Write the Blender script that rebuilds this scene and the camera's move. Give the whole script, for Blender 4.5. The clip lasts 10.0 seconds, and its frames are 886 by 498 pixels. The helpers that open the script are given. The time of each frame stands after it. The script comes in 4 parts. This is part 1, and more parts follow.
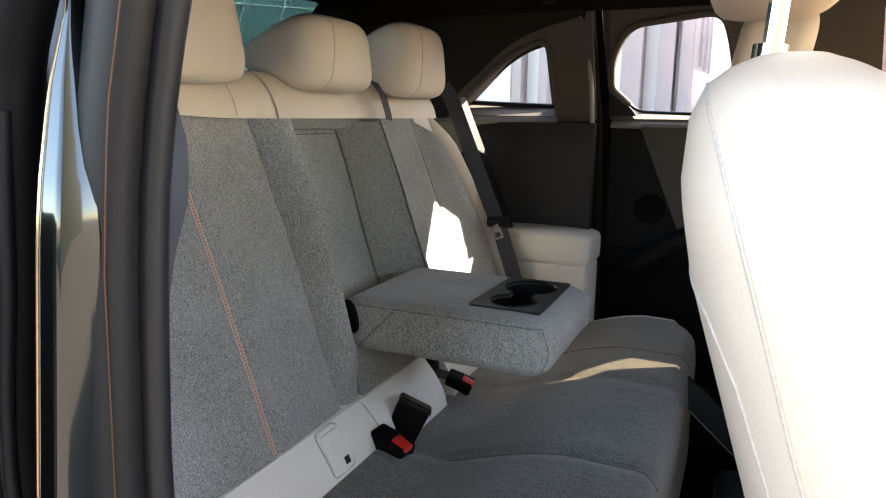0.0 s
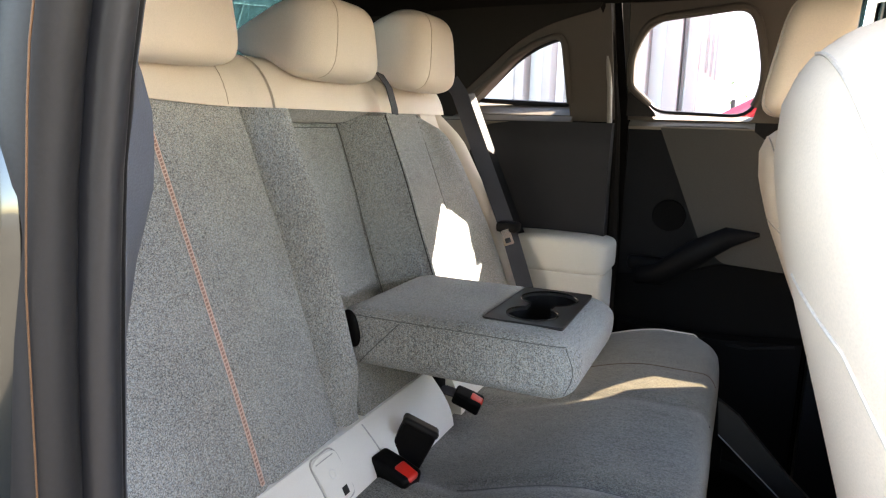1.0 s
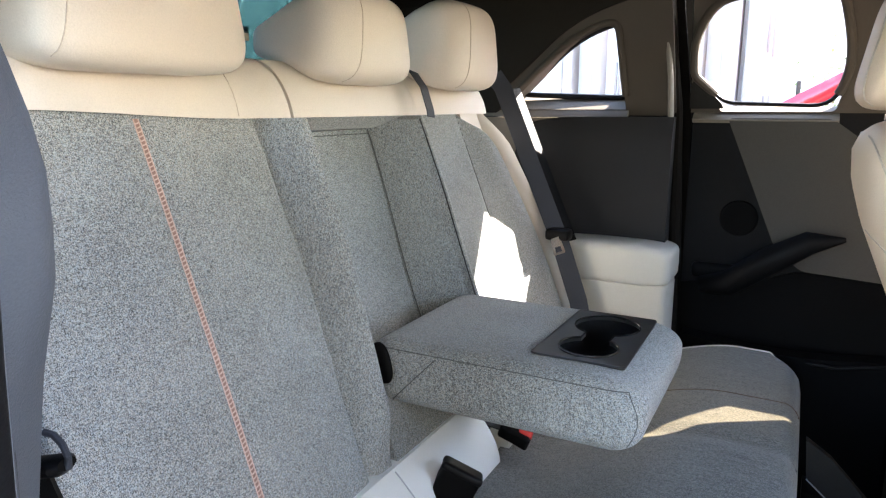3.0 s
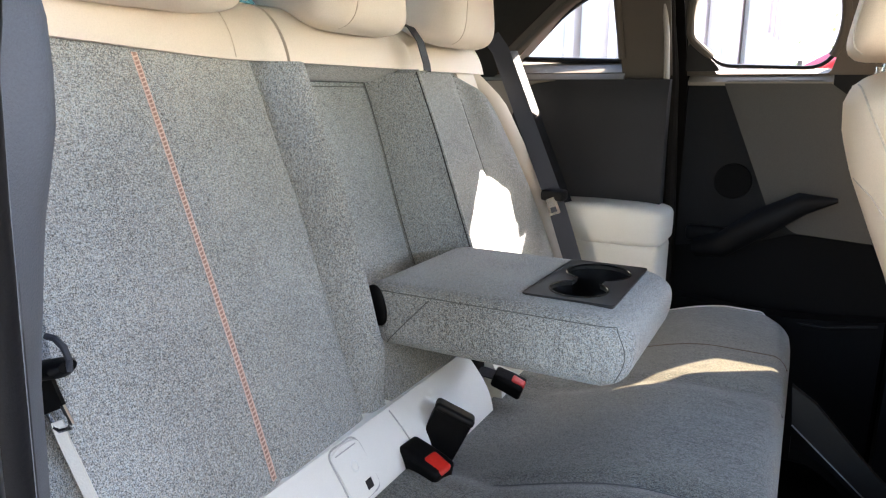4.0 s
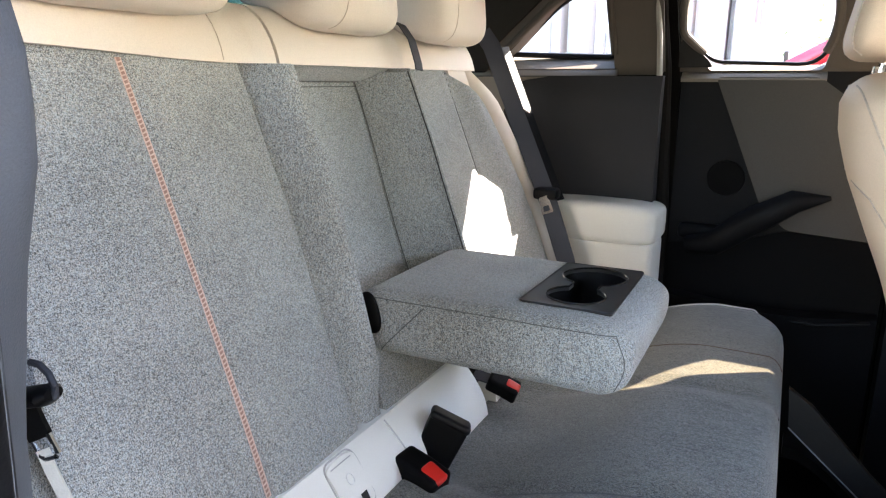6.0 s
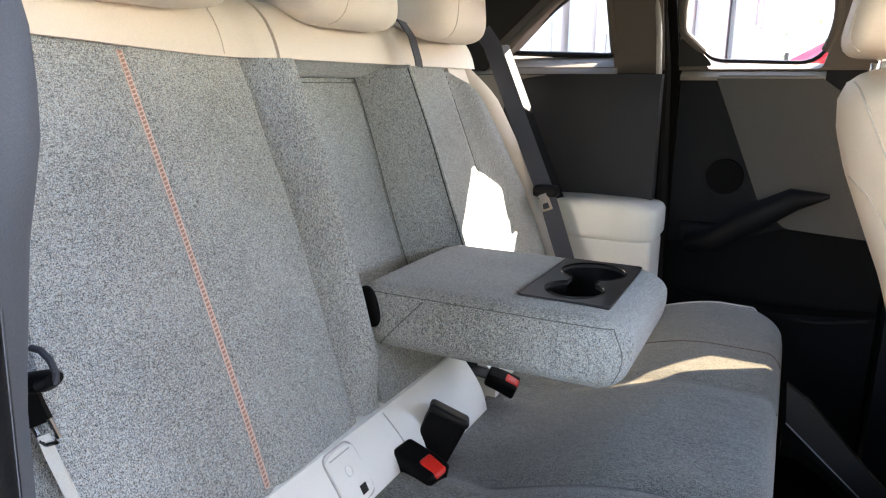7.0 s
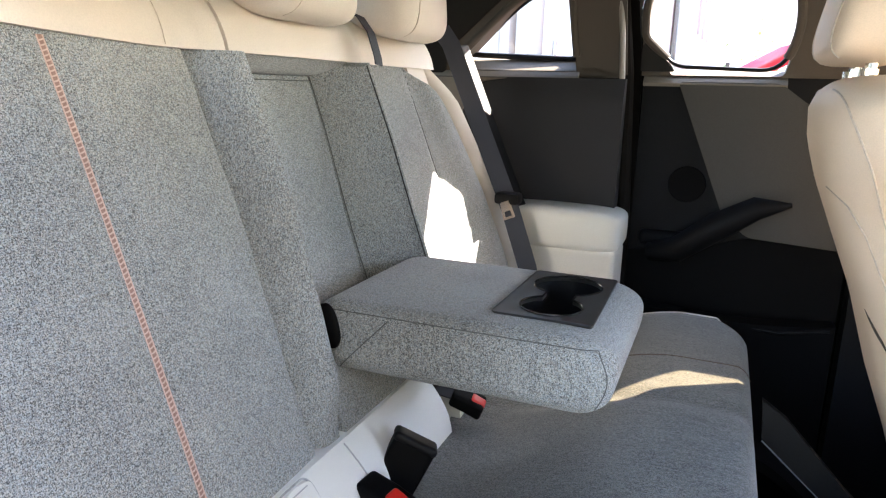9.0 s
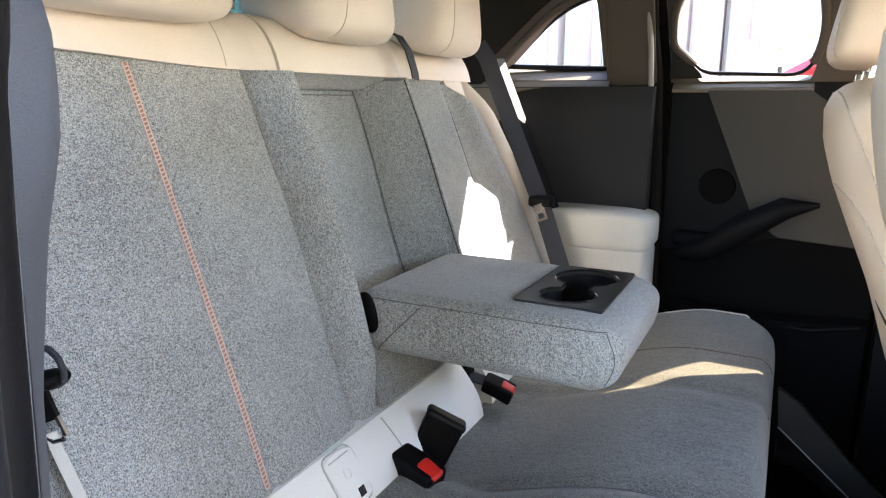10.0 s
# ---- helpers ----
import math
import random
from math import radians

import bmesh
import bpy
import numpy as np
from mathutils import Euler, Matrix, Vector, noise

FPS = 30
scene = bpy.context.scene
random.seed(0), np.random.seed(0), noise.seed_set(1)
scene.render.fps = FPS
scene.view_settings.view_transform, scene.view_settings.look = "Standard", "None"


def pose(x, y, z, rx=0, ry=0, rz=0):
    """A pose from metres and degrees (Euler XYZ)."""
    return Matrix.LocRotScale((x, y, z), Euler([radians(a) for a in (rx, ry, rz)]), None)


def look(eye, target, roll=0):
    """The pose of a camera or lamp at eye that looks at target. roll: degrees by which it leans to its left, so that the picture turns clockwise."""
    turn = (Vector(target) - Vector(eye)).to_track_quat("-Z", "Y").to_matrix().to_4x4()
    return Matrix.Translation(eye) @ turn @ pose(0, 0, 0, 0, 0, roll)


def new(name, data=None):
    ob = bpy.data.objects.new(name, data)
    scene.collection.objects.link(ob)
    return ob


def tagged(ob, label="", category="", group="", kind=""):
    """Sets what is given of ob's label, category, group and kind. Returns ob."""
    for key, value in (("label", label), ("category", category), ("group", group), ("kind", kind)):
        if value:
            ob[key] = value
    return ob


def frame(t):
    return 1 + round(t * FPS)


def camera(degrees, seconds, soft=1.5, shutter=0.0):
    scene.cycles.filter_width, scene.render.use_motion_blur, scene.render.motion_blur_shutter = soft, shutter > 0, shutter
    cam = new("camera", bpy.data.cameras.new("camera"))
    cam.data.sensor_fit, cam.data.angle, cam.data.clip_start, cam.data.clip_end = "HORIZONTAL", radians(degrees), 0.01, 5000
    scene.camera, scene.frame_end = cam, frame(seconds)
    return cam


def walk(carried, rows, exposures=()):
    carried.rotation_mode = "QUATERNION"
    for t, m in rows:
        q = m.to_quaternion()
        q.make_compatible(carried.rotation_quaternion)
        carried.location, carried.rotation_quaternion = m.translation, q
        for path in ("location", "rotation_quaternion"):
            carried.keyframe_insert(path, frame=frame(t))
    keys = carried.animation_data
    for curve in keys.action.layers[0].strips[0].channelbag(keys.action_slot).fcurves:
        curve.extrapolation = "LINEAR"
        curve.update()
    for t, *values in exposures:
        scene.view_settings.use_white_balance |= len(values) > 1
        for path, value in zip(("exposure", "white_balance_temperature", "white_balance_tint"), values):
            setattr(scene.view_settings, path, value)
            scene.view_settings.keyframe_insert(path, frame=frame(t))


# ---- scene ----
cam = camera(66.4, 10.0, soft=1.2)
PATH = [
    (0, (-0.014, -0.069, 1.101), (-0.818, 1.72, 0.711), 0.7),
    (0.5, (-0.05, -0.047, 1.094), (-0.818, 1.757, 0.697), 0.2),
    (1, (-0.071, 0.008, 1.084), (-0.866, 1.804, 0.708), 1.6),
    (1.5, (-0.083, 0.086, 1.1), (-1.044, 1.805, 0.75), 1.0),
    (2, (-0.102, 0.109, 1.137), (-1.153, 1.787, 0.857), -0.2),
    (2.5, (-0.112, 0.116, 1.143), (-1.077, 1.832, 0.794), 0.6),
    (3, (-0.11, 0.116, 1.105), (-1.031, 1.842, 0.694), 0.0),
    (3.2, (-0.104, 0.117, 1.085), (-1.014, 1.845, 0.656), -0.8),
    (4.3, (-0.091, 0.094, 1.058), (-1.005, 1.813, 0.598), 0.8),
    (4.5, (-0.094, 0.097, 1.066), (-1.0, 1.817, 0.597), 0.8),
    (5, (-0.107, 0.111, 1.074), (-0.986, 1.844, 0.602), -0.2),
    (5.5, (-0.111, 0.113, 1.077), (-0.987, 1.845, 0.596), 0.1),
    (7, (-0.105, 0.107, 1.066), (-0.987, 1.837, 0.591), 0.4),
    (7.5, (-0.132, 0.131, 1.069), (-0.916, 1.912, 0.606), 1.3),
    (8, (-0.154, 0.148, 1.065), (-0.86, 1.962, 0.604), 1.5),
    (8.5, (-0.162, 0.153, 1.06), (-0.87, 1.966, 0.599), 1.2),
    (9, (-0.157, 0.154, 1.061), (-0.89, 1.957, 0.599), 1.5),
    (9.5, (-0.135, 0.133, 1.059), (-0.92, 1.915, 0.605), 1.5),
    (10, (-0.094, 0.091, 1.061), (-0.977, 1.833, 0.628), 0.2),
]
walk(cam, [(t, look(eye, target, roll)) for t, eye, target, roll in PATH], [(0, 3.54, 7350, 15), (0.5, 3.91, 7500, 15), (1.0, 4.19, 7350, 15), (1.6, 4.43, 6700, 13), (2.6, 4.44, 6650, 13), (4.3, 4.51, 6900, 15), (10, 4.52, 6900, 15)])

# ---- light ----
AZ, EL = radians(45.5), radians(37.2)                 # where the sun stands
SUN = -Vector((math.cos(AZ) * math.cos(EL), math.sin(AZ) * math.cos(EL), math.sin(EL)))
world = bpy.data.worlds.new("world")
scene.world = world
world.use_nodes = True
wt = world.node_tree
sky = wt.nodes.new("ShaderNodeTexSky")
sky.sky_type, sky.sun_disc = "NISHITA", False
sky.sun_elevation = math.asin(-SUN.z)
sky.sun_rotation = math.atan2(-SUN.x, -SUN.y)
wt.nodes["Background"].inputs[1].default_value = 0.15
wt.links.new(sky.outputs[0], wt.nodes["Background"].inputs[0])
sun = new("sun", bpy.data.lights.new("sun", "SUN"))
sun.data.energy, sun.data.angle, sun.data.color = 4.5, radians(0.5), (1.0, 0.93, 0.82)
sun.matrix_world = look((0, 0, 6), Vector((0, 0, 6)) + SUN)

# ---- materials ----
def mat(name, color, rough=0.6, metal=0.0, vary=0.08, scale=40.0, bump=0.0, bump_scale=300.0, coat=0.0, stretch=(1, 1, 1), second=None, sheen=0.0, spec=0.5):
    """A surface with stains at one scale and grain at another."""
    m = bpy.data.materials.new(name)
    m.use_nodes = True
    nt = m.node_tree
    b = nt.nodes["Principled BSDF"]
    b.inputs["Roughness"].default_value, b.inputs["Metallic"].default_value = rough, metal
    b.inputs["Coat Weight"].default_value, b.inputs["Coat Roughness"].default_value = coat, 0.05
    b.inputs["Sheen Weight"].default_value = sheen
    b.inputs["Specular IOR Level"].default_value = spec
    tc = nt.nodes.new("ShaderNodeTexCoord")
    mp = nt.nodes.new("ShaderNodeMapping")
    mp.inputs["Scale"].default_value = stretch
    nt.links.new(tc.outputs["Object"], mp.inputs[0])
    big, fine = nt.nodes.new("ShaderNodeTexNoise"), nt.nodes.new("ShaderNodeTexNoise")
    big.inputs["Scale"].default_value, big.inputs["Detail"].default_value = scale / 6, 4
    fine.inputs["Scale"].default_value, fine.inputs["Detail"].default_value = bump_scale, 3
    nt.links.new(tc.outputs["Object"], big.inputs[0])
    nt.links.new(mp.outputs[0], fine.inputs[0])
    mix = nt.nodes.new("ShaderNodeMix")
    mix.data_type = "RGBA"
    dark = second or tuple(c * (1 - 3 * vary) for c in color)
    mix.inputs[6].default_value, mix.inputs[7].default_value = (*dark, 1), (*color, 1)
    add = nt.nodes.new("ShaderNodeMath")
    add.operation = "MULTIPLY_ADD"
    add.inputs[1].default_value = 0.35
    ramp = nt.nodes.new("ShaderNodeMapRange")
    ramp.inputs[1].default_value, ramp.inputs[2].default_value = 0.45, 0.85
    nt.links.new(big.outputs[0], add.inputs[0])
    nt.links.new(fine.outputs[0], add.inputs[2])
    nt.links.new(add.outputs[0], ramp.inputs[0])
    nt.links.new(ramp.outputs[0], mix.inputs[0])
    nt.links.new(mix.outputs[2], b.inputs["Base Color"])
    rr = nt.nodes.new("ShaderNodeMapRange")
    rr.inputs[3].default_value, rr.inputs[4].default_value = max(0.02, rough - 0.08), min(1, rough + 0.08)
    nt.links.new(big.outputs[0], rr.inputs[0])
    nt.links.new(rr.outputs[0], b.inputs["Roughness"])
    if bump:
        bp = nt.nodes.new("ShaderNodeBump")
        bp.inputs["Strength"].default_value, bp.inputs["Distance"].default_value = bump, 0.001
        nt.links.new(fine.outputs[0], bp.inputs["Height"])
        nt.links.new(bp.outputs[0], b.inputs["Normal"])
    return m


def cloth(name, light, dark, warp=(0.18, 0.22, 0.30), slub_run=(1, 1, 0.06), slub_depth=0.06):
    """Heathered woven cloth: pale and dark threads, a weave relief and large soft patches."""
    m = bpy.data.materials.new(name)
    m.use_nodes = True
    nt = m.node_tree
    L = nt.links.new
    b = nt.nodes["Principled BSDF"]
    b.inputs["Roughness"].default_value = 0.92
    b.inputs["Sheen Weight"].default_value = 0.25
    b.inputs["Sheen Roughness"].default_value = 0.5
    b.inputs["Specular IOR Level"].default_value = 0.15
    tc = nt.nodes.new("ShaderNodeTexCoord")
    def noise_at(scale, stretch, detail=2.0):
        mp, n = nt.nodes.new("ShaderNodeMapping"), nt.nodes.new("ShaderNodeTexNoise")
        mp.inputs["Scale"].default_value = stretch
        n.inputs["Scale"].default_value, n.inputs["Detail"].default_value = scale, detail
        L(tc.outputs["Object"], mp.inputs[0])
        L(mp.outputs[0], n.inputs[0])
        return n.outputs[0]
    def maths(op, a, c):
        n = nt.nodes.new("ShaderNodeMath")
        n.operation = op
        for i, v in enumerate((a, c)):
            if isinstance(v, float):
                n.inputs[i].default_value = v
            else:
                L(v, n.inputs[i])
        return n.outputs[0]
    grain = noise_at(1050.0, (1, 1, 1), 1.0)
    runs = [noise_at(1250.0, tuple(0.22 if q == a else 1.0 for q in range(3)), 1.0) for a in range(3)]
    patch = noise_at(9.0, (1, 1, 1), 3.0)
    slub = noise_at(330.0, slub_run, 2.0)
    s = maths("ADD", maths("MULTIPLY", grain, 0.42), maths("MULTIPLY", maths("ADD", slub, -0.5), slub_depth))
    for run, w in zip(runs, warp):
        s = maths("ADD", s, maths("MULTIPLY", run, w * 0.85))
    s = maths("ADD", s, maths("MULTIPLY", patch, 0.08))
    r = nt.nodes.new("ShaderNodeMapRange")
    r.inputs[1].default_value, r.inputs[2].default_value = 0.450, 0.644
    L(s, r.inputs[0])
    mix = nt.nodes.new("ShaderNodeMix")
    mix.data_type = "RGBA"
    mix.inputs[6].default_value, mix.inputs[7].default_value = (*dark, 1), (*light, 1)
    L(r.outputs[0], mix.inputs[0])
    dye = nt.nodes.new("ShaderNodeMix")                # cool and warm fibres among the threads
    dye.data_type = "RGBA"
    dye.inputs[6].default_value, dye.inputs[7].default_value = (0.94, 1.0, 1.05, 1), (1.06, 1.0, 0.94, 1)
    dr = nt.nodes.new("ShaderNodeMapRange")
    dr.inputs[1].default_value, dr.inputs[2].default_value = 0.35, 0.65
    L(noise_at(430.0, (1, 1, 1), 2.0), dr.inputs[0])
    L(dr.outputs[0], dye.inputs[0])
    tint = nt.nodes.new("ShaderNodeMix")
    tint.data_type, tint.blend_type = "RGBA", "MULTIPLY"
    tint.inputs[0].default_value = 1.0
    L(mix.outputs[2], tint.inputs[6])
    L(dye.outputs[2], tint.inputs[7])
    L(tint.outputs[2], b.inputs["Base Color"])
    bp = nt.nodes.new("ShaderNodeBump")
    bp.inputs["Strength"].default_value, bp.inputs["Distance"].default_value = 0.4, 0.0008
    L(s, bp.inputs["Height"])
    L(bp.outputs[0], b.inputs["Normal"])
    return m


def pane(name, tint, rough=0.0):
    m = bpy.data.materials.new(name)
    m.use_nodes = True
    nt = m.node_tree
    nt.nodes.remove(nt.nodes["Principled BSDF"])
    tr, gl, mx, lw, pw, ma = (nt.nodes.new("ShaderNode" + k) for k in ("BsdfTransparent", "BsdfGlossy", "MixShader", "LayerWeight", "Math", "Math"))
    tr.inputs[0].default_value = (*tint, 1)
    gl.inputs["Roughness"].default_value = rough
    lw.inputs[0].default_value = 0.5
    pw.operation, ma.operation = "POWER", "MULTIPLY_ADD"
    pw.inputs[1].default_value, ma.inputs[1].default_value, ma.inputs[2].default_value = 4.0, 0.8, 0.03
    nt.links.new(lw.outputs["Facing"], pw.inputs[0])
    nt.links.new(pw.outputs[0], ma.inputs[0])
    nt.links.new(ma.outputs[0], mx.inputs[0])
    nt.links.new(tr.outputs[0], mx.inputs[1])
    nt.links.new(gl.outputs[0], mx.inputs[2])
    nt.links.new(mx.outputs[0], nt.nodes["Material Output"].inputs[0])
    return m


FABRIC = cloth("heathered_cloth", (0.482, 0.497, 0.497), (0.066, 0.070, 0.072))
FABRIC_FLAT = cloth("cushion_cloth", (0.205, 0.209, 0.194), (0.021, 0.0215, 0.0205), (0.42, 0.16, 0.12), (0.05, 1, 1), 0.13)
CREAM = mat("cream_leather", (0.70, 0.622, 0.540), 0.5, vary=0.03, bump=0.25, bump_scale=700, spec=0.35)
# the same cream leather with warm bounce light put into its colour
CREAM_WARMLIT = mat("warm_lit_cream_leather", (0.75, 0.605, 0.465), 0.5, vary=0.03, bump=0.25, bump_scale=700, spec=0.35)
PALE = mat("pale_leather", (0.60, 0.585, 0.54), 0.5, vary=0.03, bump=0.25, bump_scale=700, spec=0.35)
PALE_PLASTIC = mat("pale_plastic", (0.80, 0.79, 0.75), 0.42, vary=0.02, bump=0.1, bump_scale=900)
THREAD = mat("pale_pink_thread", (0.66, 0.47, 0.40), 0.8, vary=0.06)
ORANGE = mat("brick_pink_band", (0.37, 0.225, 0.185), 0.8, vary=0.1, bump=0.5, bump_scale=900)
PIPING = mat("pale_piping", (0.55, 0.53, 0.48), 0.7, vary=0.05)
SEAM = mat("seam_thread", (0.03, 0.032, 0.035), 0.9)
RUST = mat("faded_rust_thread", (0.12, 0.085, 0.07), 0.9)
CREASE = mat("grey_crease", (0.11, 0.113, 0.115), 0.95)
SEAM_PALE = mat("pale_seam", (0.50, 0.495, 0.48), 0.7)
SEAM_CREAM = mat("cream_seam", (0.60, 0.51, 0.42), 0.7)
BLACK = mat("black_plastic", (0.0045, 0.0044, 0.005), 0.5, vary=0.1, bump=0.2, bump_scale=800, spec=0.08)
GLOSS = mat("gloss_black_plastic", (0.010, 0.010, 0.011), 0.22, vary=0.1)
TRAY = mat("satin_black_plastic", (0.020, 0.0185, 0.018), 0.34, vary=0.08, bump=0.05, bump_scale=900)
CHARCOAL = mat("charcoal_trim", (0.029, 0.028, 0.0298), 0.55, vary=0.06, bump=0.3, bump_scale=900, spec=0.09)
# charcoal trim with the door's deep shade put into its colour
DOORCHAR_SHADED = mat("shaded_door_charcoal", (0.0085, 0.0082, 0.0090), 0.6, vary=0.06, bump=0.3, bump_scale=900, spec=0.08)
# black plastic made darker still, to hold the low light on the door
DOORBLACK_SHADED = mat("shaded_black_door_trim", (0.0030, 0.0029, 0.0032), 0.7, vary=0.1, bump=0.2, bump_scale=800, spec=0.05)
DOORGREY = mat("warm_grey_trim", (0.053, 0.0485, 0.043), 0.75, vary=0.05, bump=0.3, bump_scale=700, spec=0.2)
BROWN = mat("brown_pillar_trim", (0.068, 0.056, 0.045), 0.7, vary=0.05, bump=0.25, bump_scale=800, spec=0.2)
ROOFTRIM = mat("dark_brown_roof_trim", (0.017, 0.0145, 0.012), 0.85, vary=0.08, bump=0.25, bump_scale=700, spec=0.08)
# brown trim lightened to beige to carry the glow of the sunlit ledge
FOOT_GLOW = mat("sun_glow_brown_trim", (0.15, 0.125, 0.10), 0.7, vary=0.05, bump=0.25, bump_scale=800, spec=0.2)
BEIGE = mat("beige_ledge_trim", (0.175, 0.152, 0.126), 0.65, vary=0.05, bump=0.25, bump_scale=800, spec=0.2)
LINER = mat("black_headliner", (0.010, 0.0085, 0.0075), 0.95, vary=0.1, bump=0.3, bump_scale=600, spec=0.05)
RUBBER = mat("black_rubber", (0.006, 0.006, 0.0072), 0.5, vary=0.1, bump=0.15, bump_scale=500, spec=0.2)
GREYRUBBER = mat("dark_grey_rubber", (0.011, 0.0105, 0.011), 0.5, vary=0.06, bump=0.1, bump_scale=500, spec=0.25)
SEAL = mat("grey_rubber_seal", (0.0132, 0.0135, 0.0156), 0.4, vary=0.05, bump=0.08, bump_scale=400, spec=0.3)
GREYTRIM = mat("grey_pillar_trim", (0.074, 0.082, 0.099), 0.55, vary=0.05, bump=0.3, bump_scale=900)
PAINT = mat("dark_green_grey_paint", (0.0252, 0.0301, 0.0273), 0.14, metal=0.9, vary=0.03, coat=1.0)
GOLD = mat("gold_edge", (0.55, 0.42, 0.28), 0.3, metal=1.0)
COPPER = mat("copper_edge", (0.12, 0.065, 0.035), 0.5, metal=0.7)
WEB = mat("belt_webbing", (0.033, 0.037, 0.050), 0.7, vary=0.08, bump=0.6, bump_scale=500, stretch=(1, 1, 6))
CHROME = mat("chrome", (0.75, 0.75, 0.75), 0.15, metal=1.0, vary=0.02)
RED = mat("red_button", (0.60, 0.02, 0.012), 0.4, vary=0.03)
CARPET = mat("black_carpet", (0.005, 0.005, 0.005), 0.95, vary=0.15, bump=0.8, bump_scale=350, spec=0.05)
GLASS = pane("clear_glass", (0.93, 0.95, 0.95))
FRONT_GLASS = pane("tinted_front_glass", (0.52, 0.49, 0.43))
TEAL_GLASS = pane("tinted_rear_glass", (0.15, 0.225, 0.235))
ASPHALT = mat("worn_concrete", (0.17, 0.155, 0.138), 0.9, vary=0.12, scale=6, bump=0.6, bump_scale=60)
PLASTER = mat("white_plaster", (0.88, 0.84, 0.77), 0.85, vary=0.04, scale=4, bump=0.2, bump_scale=40)
# dark surface of the added wall that keeps sky light out
BLOCKER = mat("dark_blocker_wall", (0.10, 0.105, 0.09), 0.9, vary=0.08, scale=4, bump=0.3, bump_scale=40)
SHIELD = mat("dark_shield_plastic", (0.007, 0.0068, 0.007), 0.5, vary=0.05, bump=0.2, bump_scale=700, spec=0.1)
HANDLE = mat("dark_handle_plastic", (0.012, 0.010, 0.009), 0.6, vary=0.05, bump=0.2, bump_scale=800, spec=0.15)
MAUVE = mat("mauve_pier", (0.42, 0.35, 0.32), 0.85, vary=0.06, scale=4)
CAR_RED = mat("red_paint", (0.55, 0.02, 0.03), 0.3, coat=1.0, vary=0.03)
TEALWALL = mat("teal_panel", (0.125, 0.19, 0.205), 0.6, vary=0.28, scale=5)
WHITE = mat("white_line", (0.8, 0.8, 0.78), 0.6, vary=0.03)
STRIP = mat("pale_plastic_strip", (0.22, 0.20, 0.17), 0.5, vary=0.05)
GREYGLASS = mat("grey_windscreen", (0.12, 0.13, 0.13), 0.1)
STICKER = mat("beige_sticker", (0.85, 0.72, 0.52), 0.7)
LEAF = mat("green_leaf", (0.30, 0.34, 0.12), 0.7, vary=0.15)

# ---- mesh helpers ----
from mathutils.bvhtree import BVHTree


def make(name, bm, material, smooth=35):
    me = bpy.data.meshes.new(name)
    bmesh.ops.recalc_face_normals(bm, faces=bm.faces)
    bm.to_mesh(me)
    bm.free()
    me.materials.append(material)
    if smooth:
        for p in me.polygons:
            p.use_smooth = True
        me.set_sharp_from_angle(angle=radians(smooth))
    return new(name, me)


def part(name, bm, material, parent, label="", smooth=35):
    ob = make(name, bm, material, smooth)
    ob.parent = parent
    if label:
        ob["label"] = label
    return ob


def thing(name, label, category, group="", kind="", at=(0, 0, 0)):
    ob = new(name)
    ob.empty_display_size = 0.05
    ob.location = at
    return tagged(ob, label, category, group, kind)


def join(bm, other):
    me = bpy.data.meshes.new("joined")
    other.to_mesh(me)
    other.free()
    bm.from_mesh(me)
    bpy.data.meshes.remove(me)
    return bm


def rbox(lo, hi, r=0.005, seg=2, m=None):
    """A box between two corners with rounded edges."""
    bm = bmesh.new()
    lo, hi = Vector(lo), Vector(hi)
    s, c = hi - lo, (hi + lo) / 2
    bmesh.ops.create_cube(bm, size=1.0, matrix=Matrix.Translation(c) @ Matrix.Diagonal((*s, 1)))
    if r:
        bmesh.ops.bevel(bm, geom=bm.edges[:], offset=min(r, min(s) * 0.49), segments=seg, profile=0.5, affect="EDGES")
    if m:
        bm.transform(m)
    return bm


def pillow(size, e1=0.35, e2=0.35, nu=28, nv=20, bend=None, m=None):
    """A rounded block (superellipsoid); bend(x, y, z) moves its points, each in -1..1."""
    bm = bmesh.new()
    pw = lambda v, e: math.copysign(abs(v) ** e, v)
    rows = []
    for j in range(nv + 1):
        b = -math.pi / 2 + math.pi * j / nv
        row = []
        for i in range(nu):
            a = 2 * math.pi * i / nu
            p = (pw(math.cos(b), e1) * pw(math.cos(a), e2), pw(math.cos(b), e1) * pw(math.sin(a), e2), pw(math.sin(b), e1))
            q = bend(*p) if bend else p
            row.append(bm.verts.new((q[0] * size[0] / 2, q[1] * size[1] / 2, q[2] * size[2] / 2)))
        rows.append(row)
    for j in range(nv):
        for i in range(nu):
            k = (i + 1) % nu
            bm.faces.new((rows[j][i], rows[j][k], rows[j + 1][k], rows[j + 1][i]))
    bmesh.ops.remove_doubles(bm, verts=bm.verts[:], dist=1e-5)
    if m:
        bm.transform(m)
    return bm


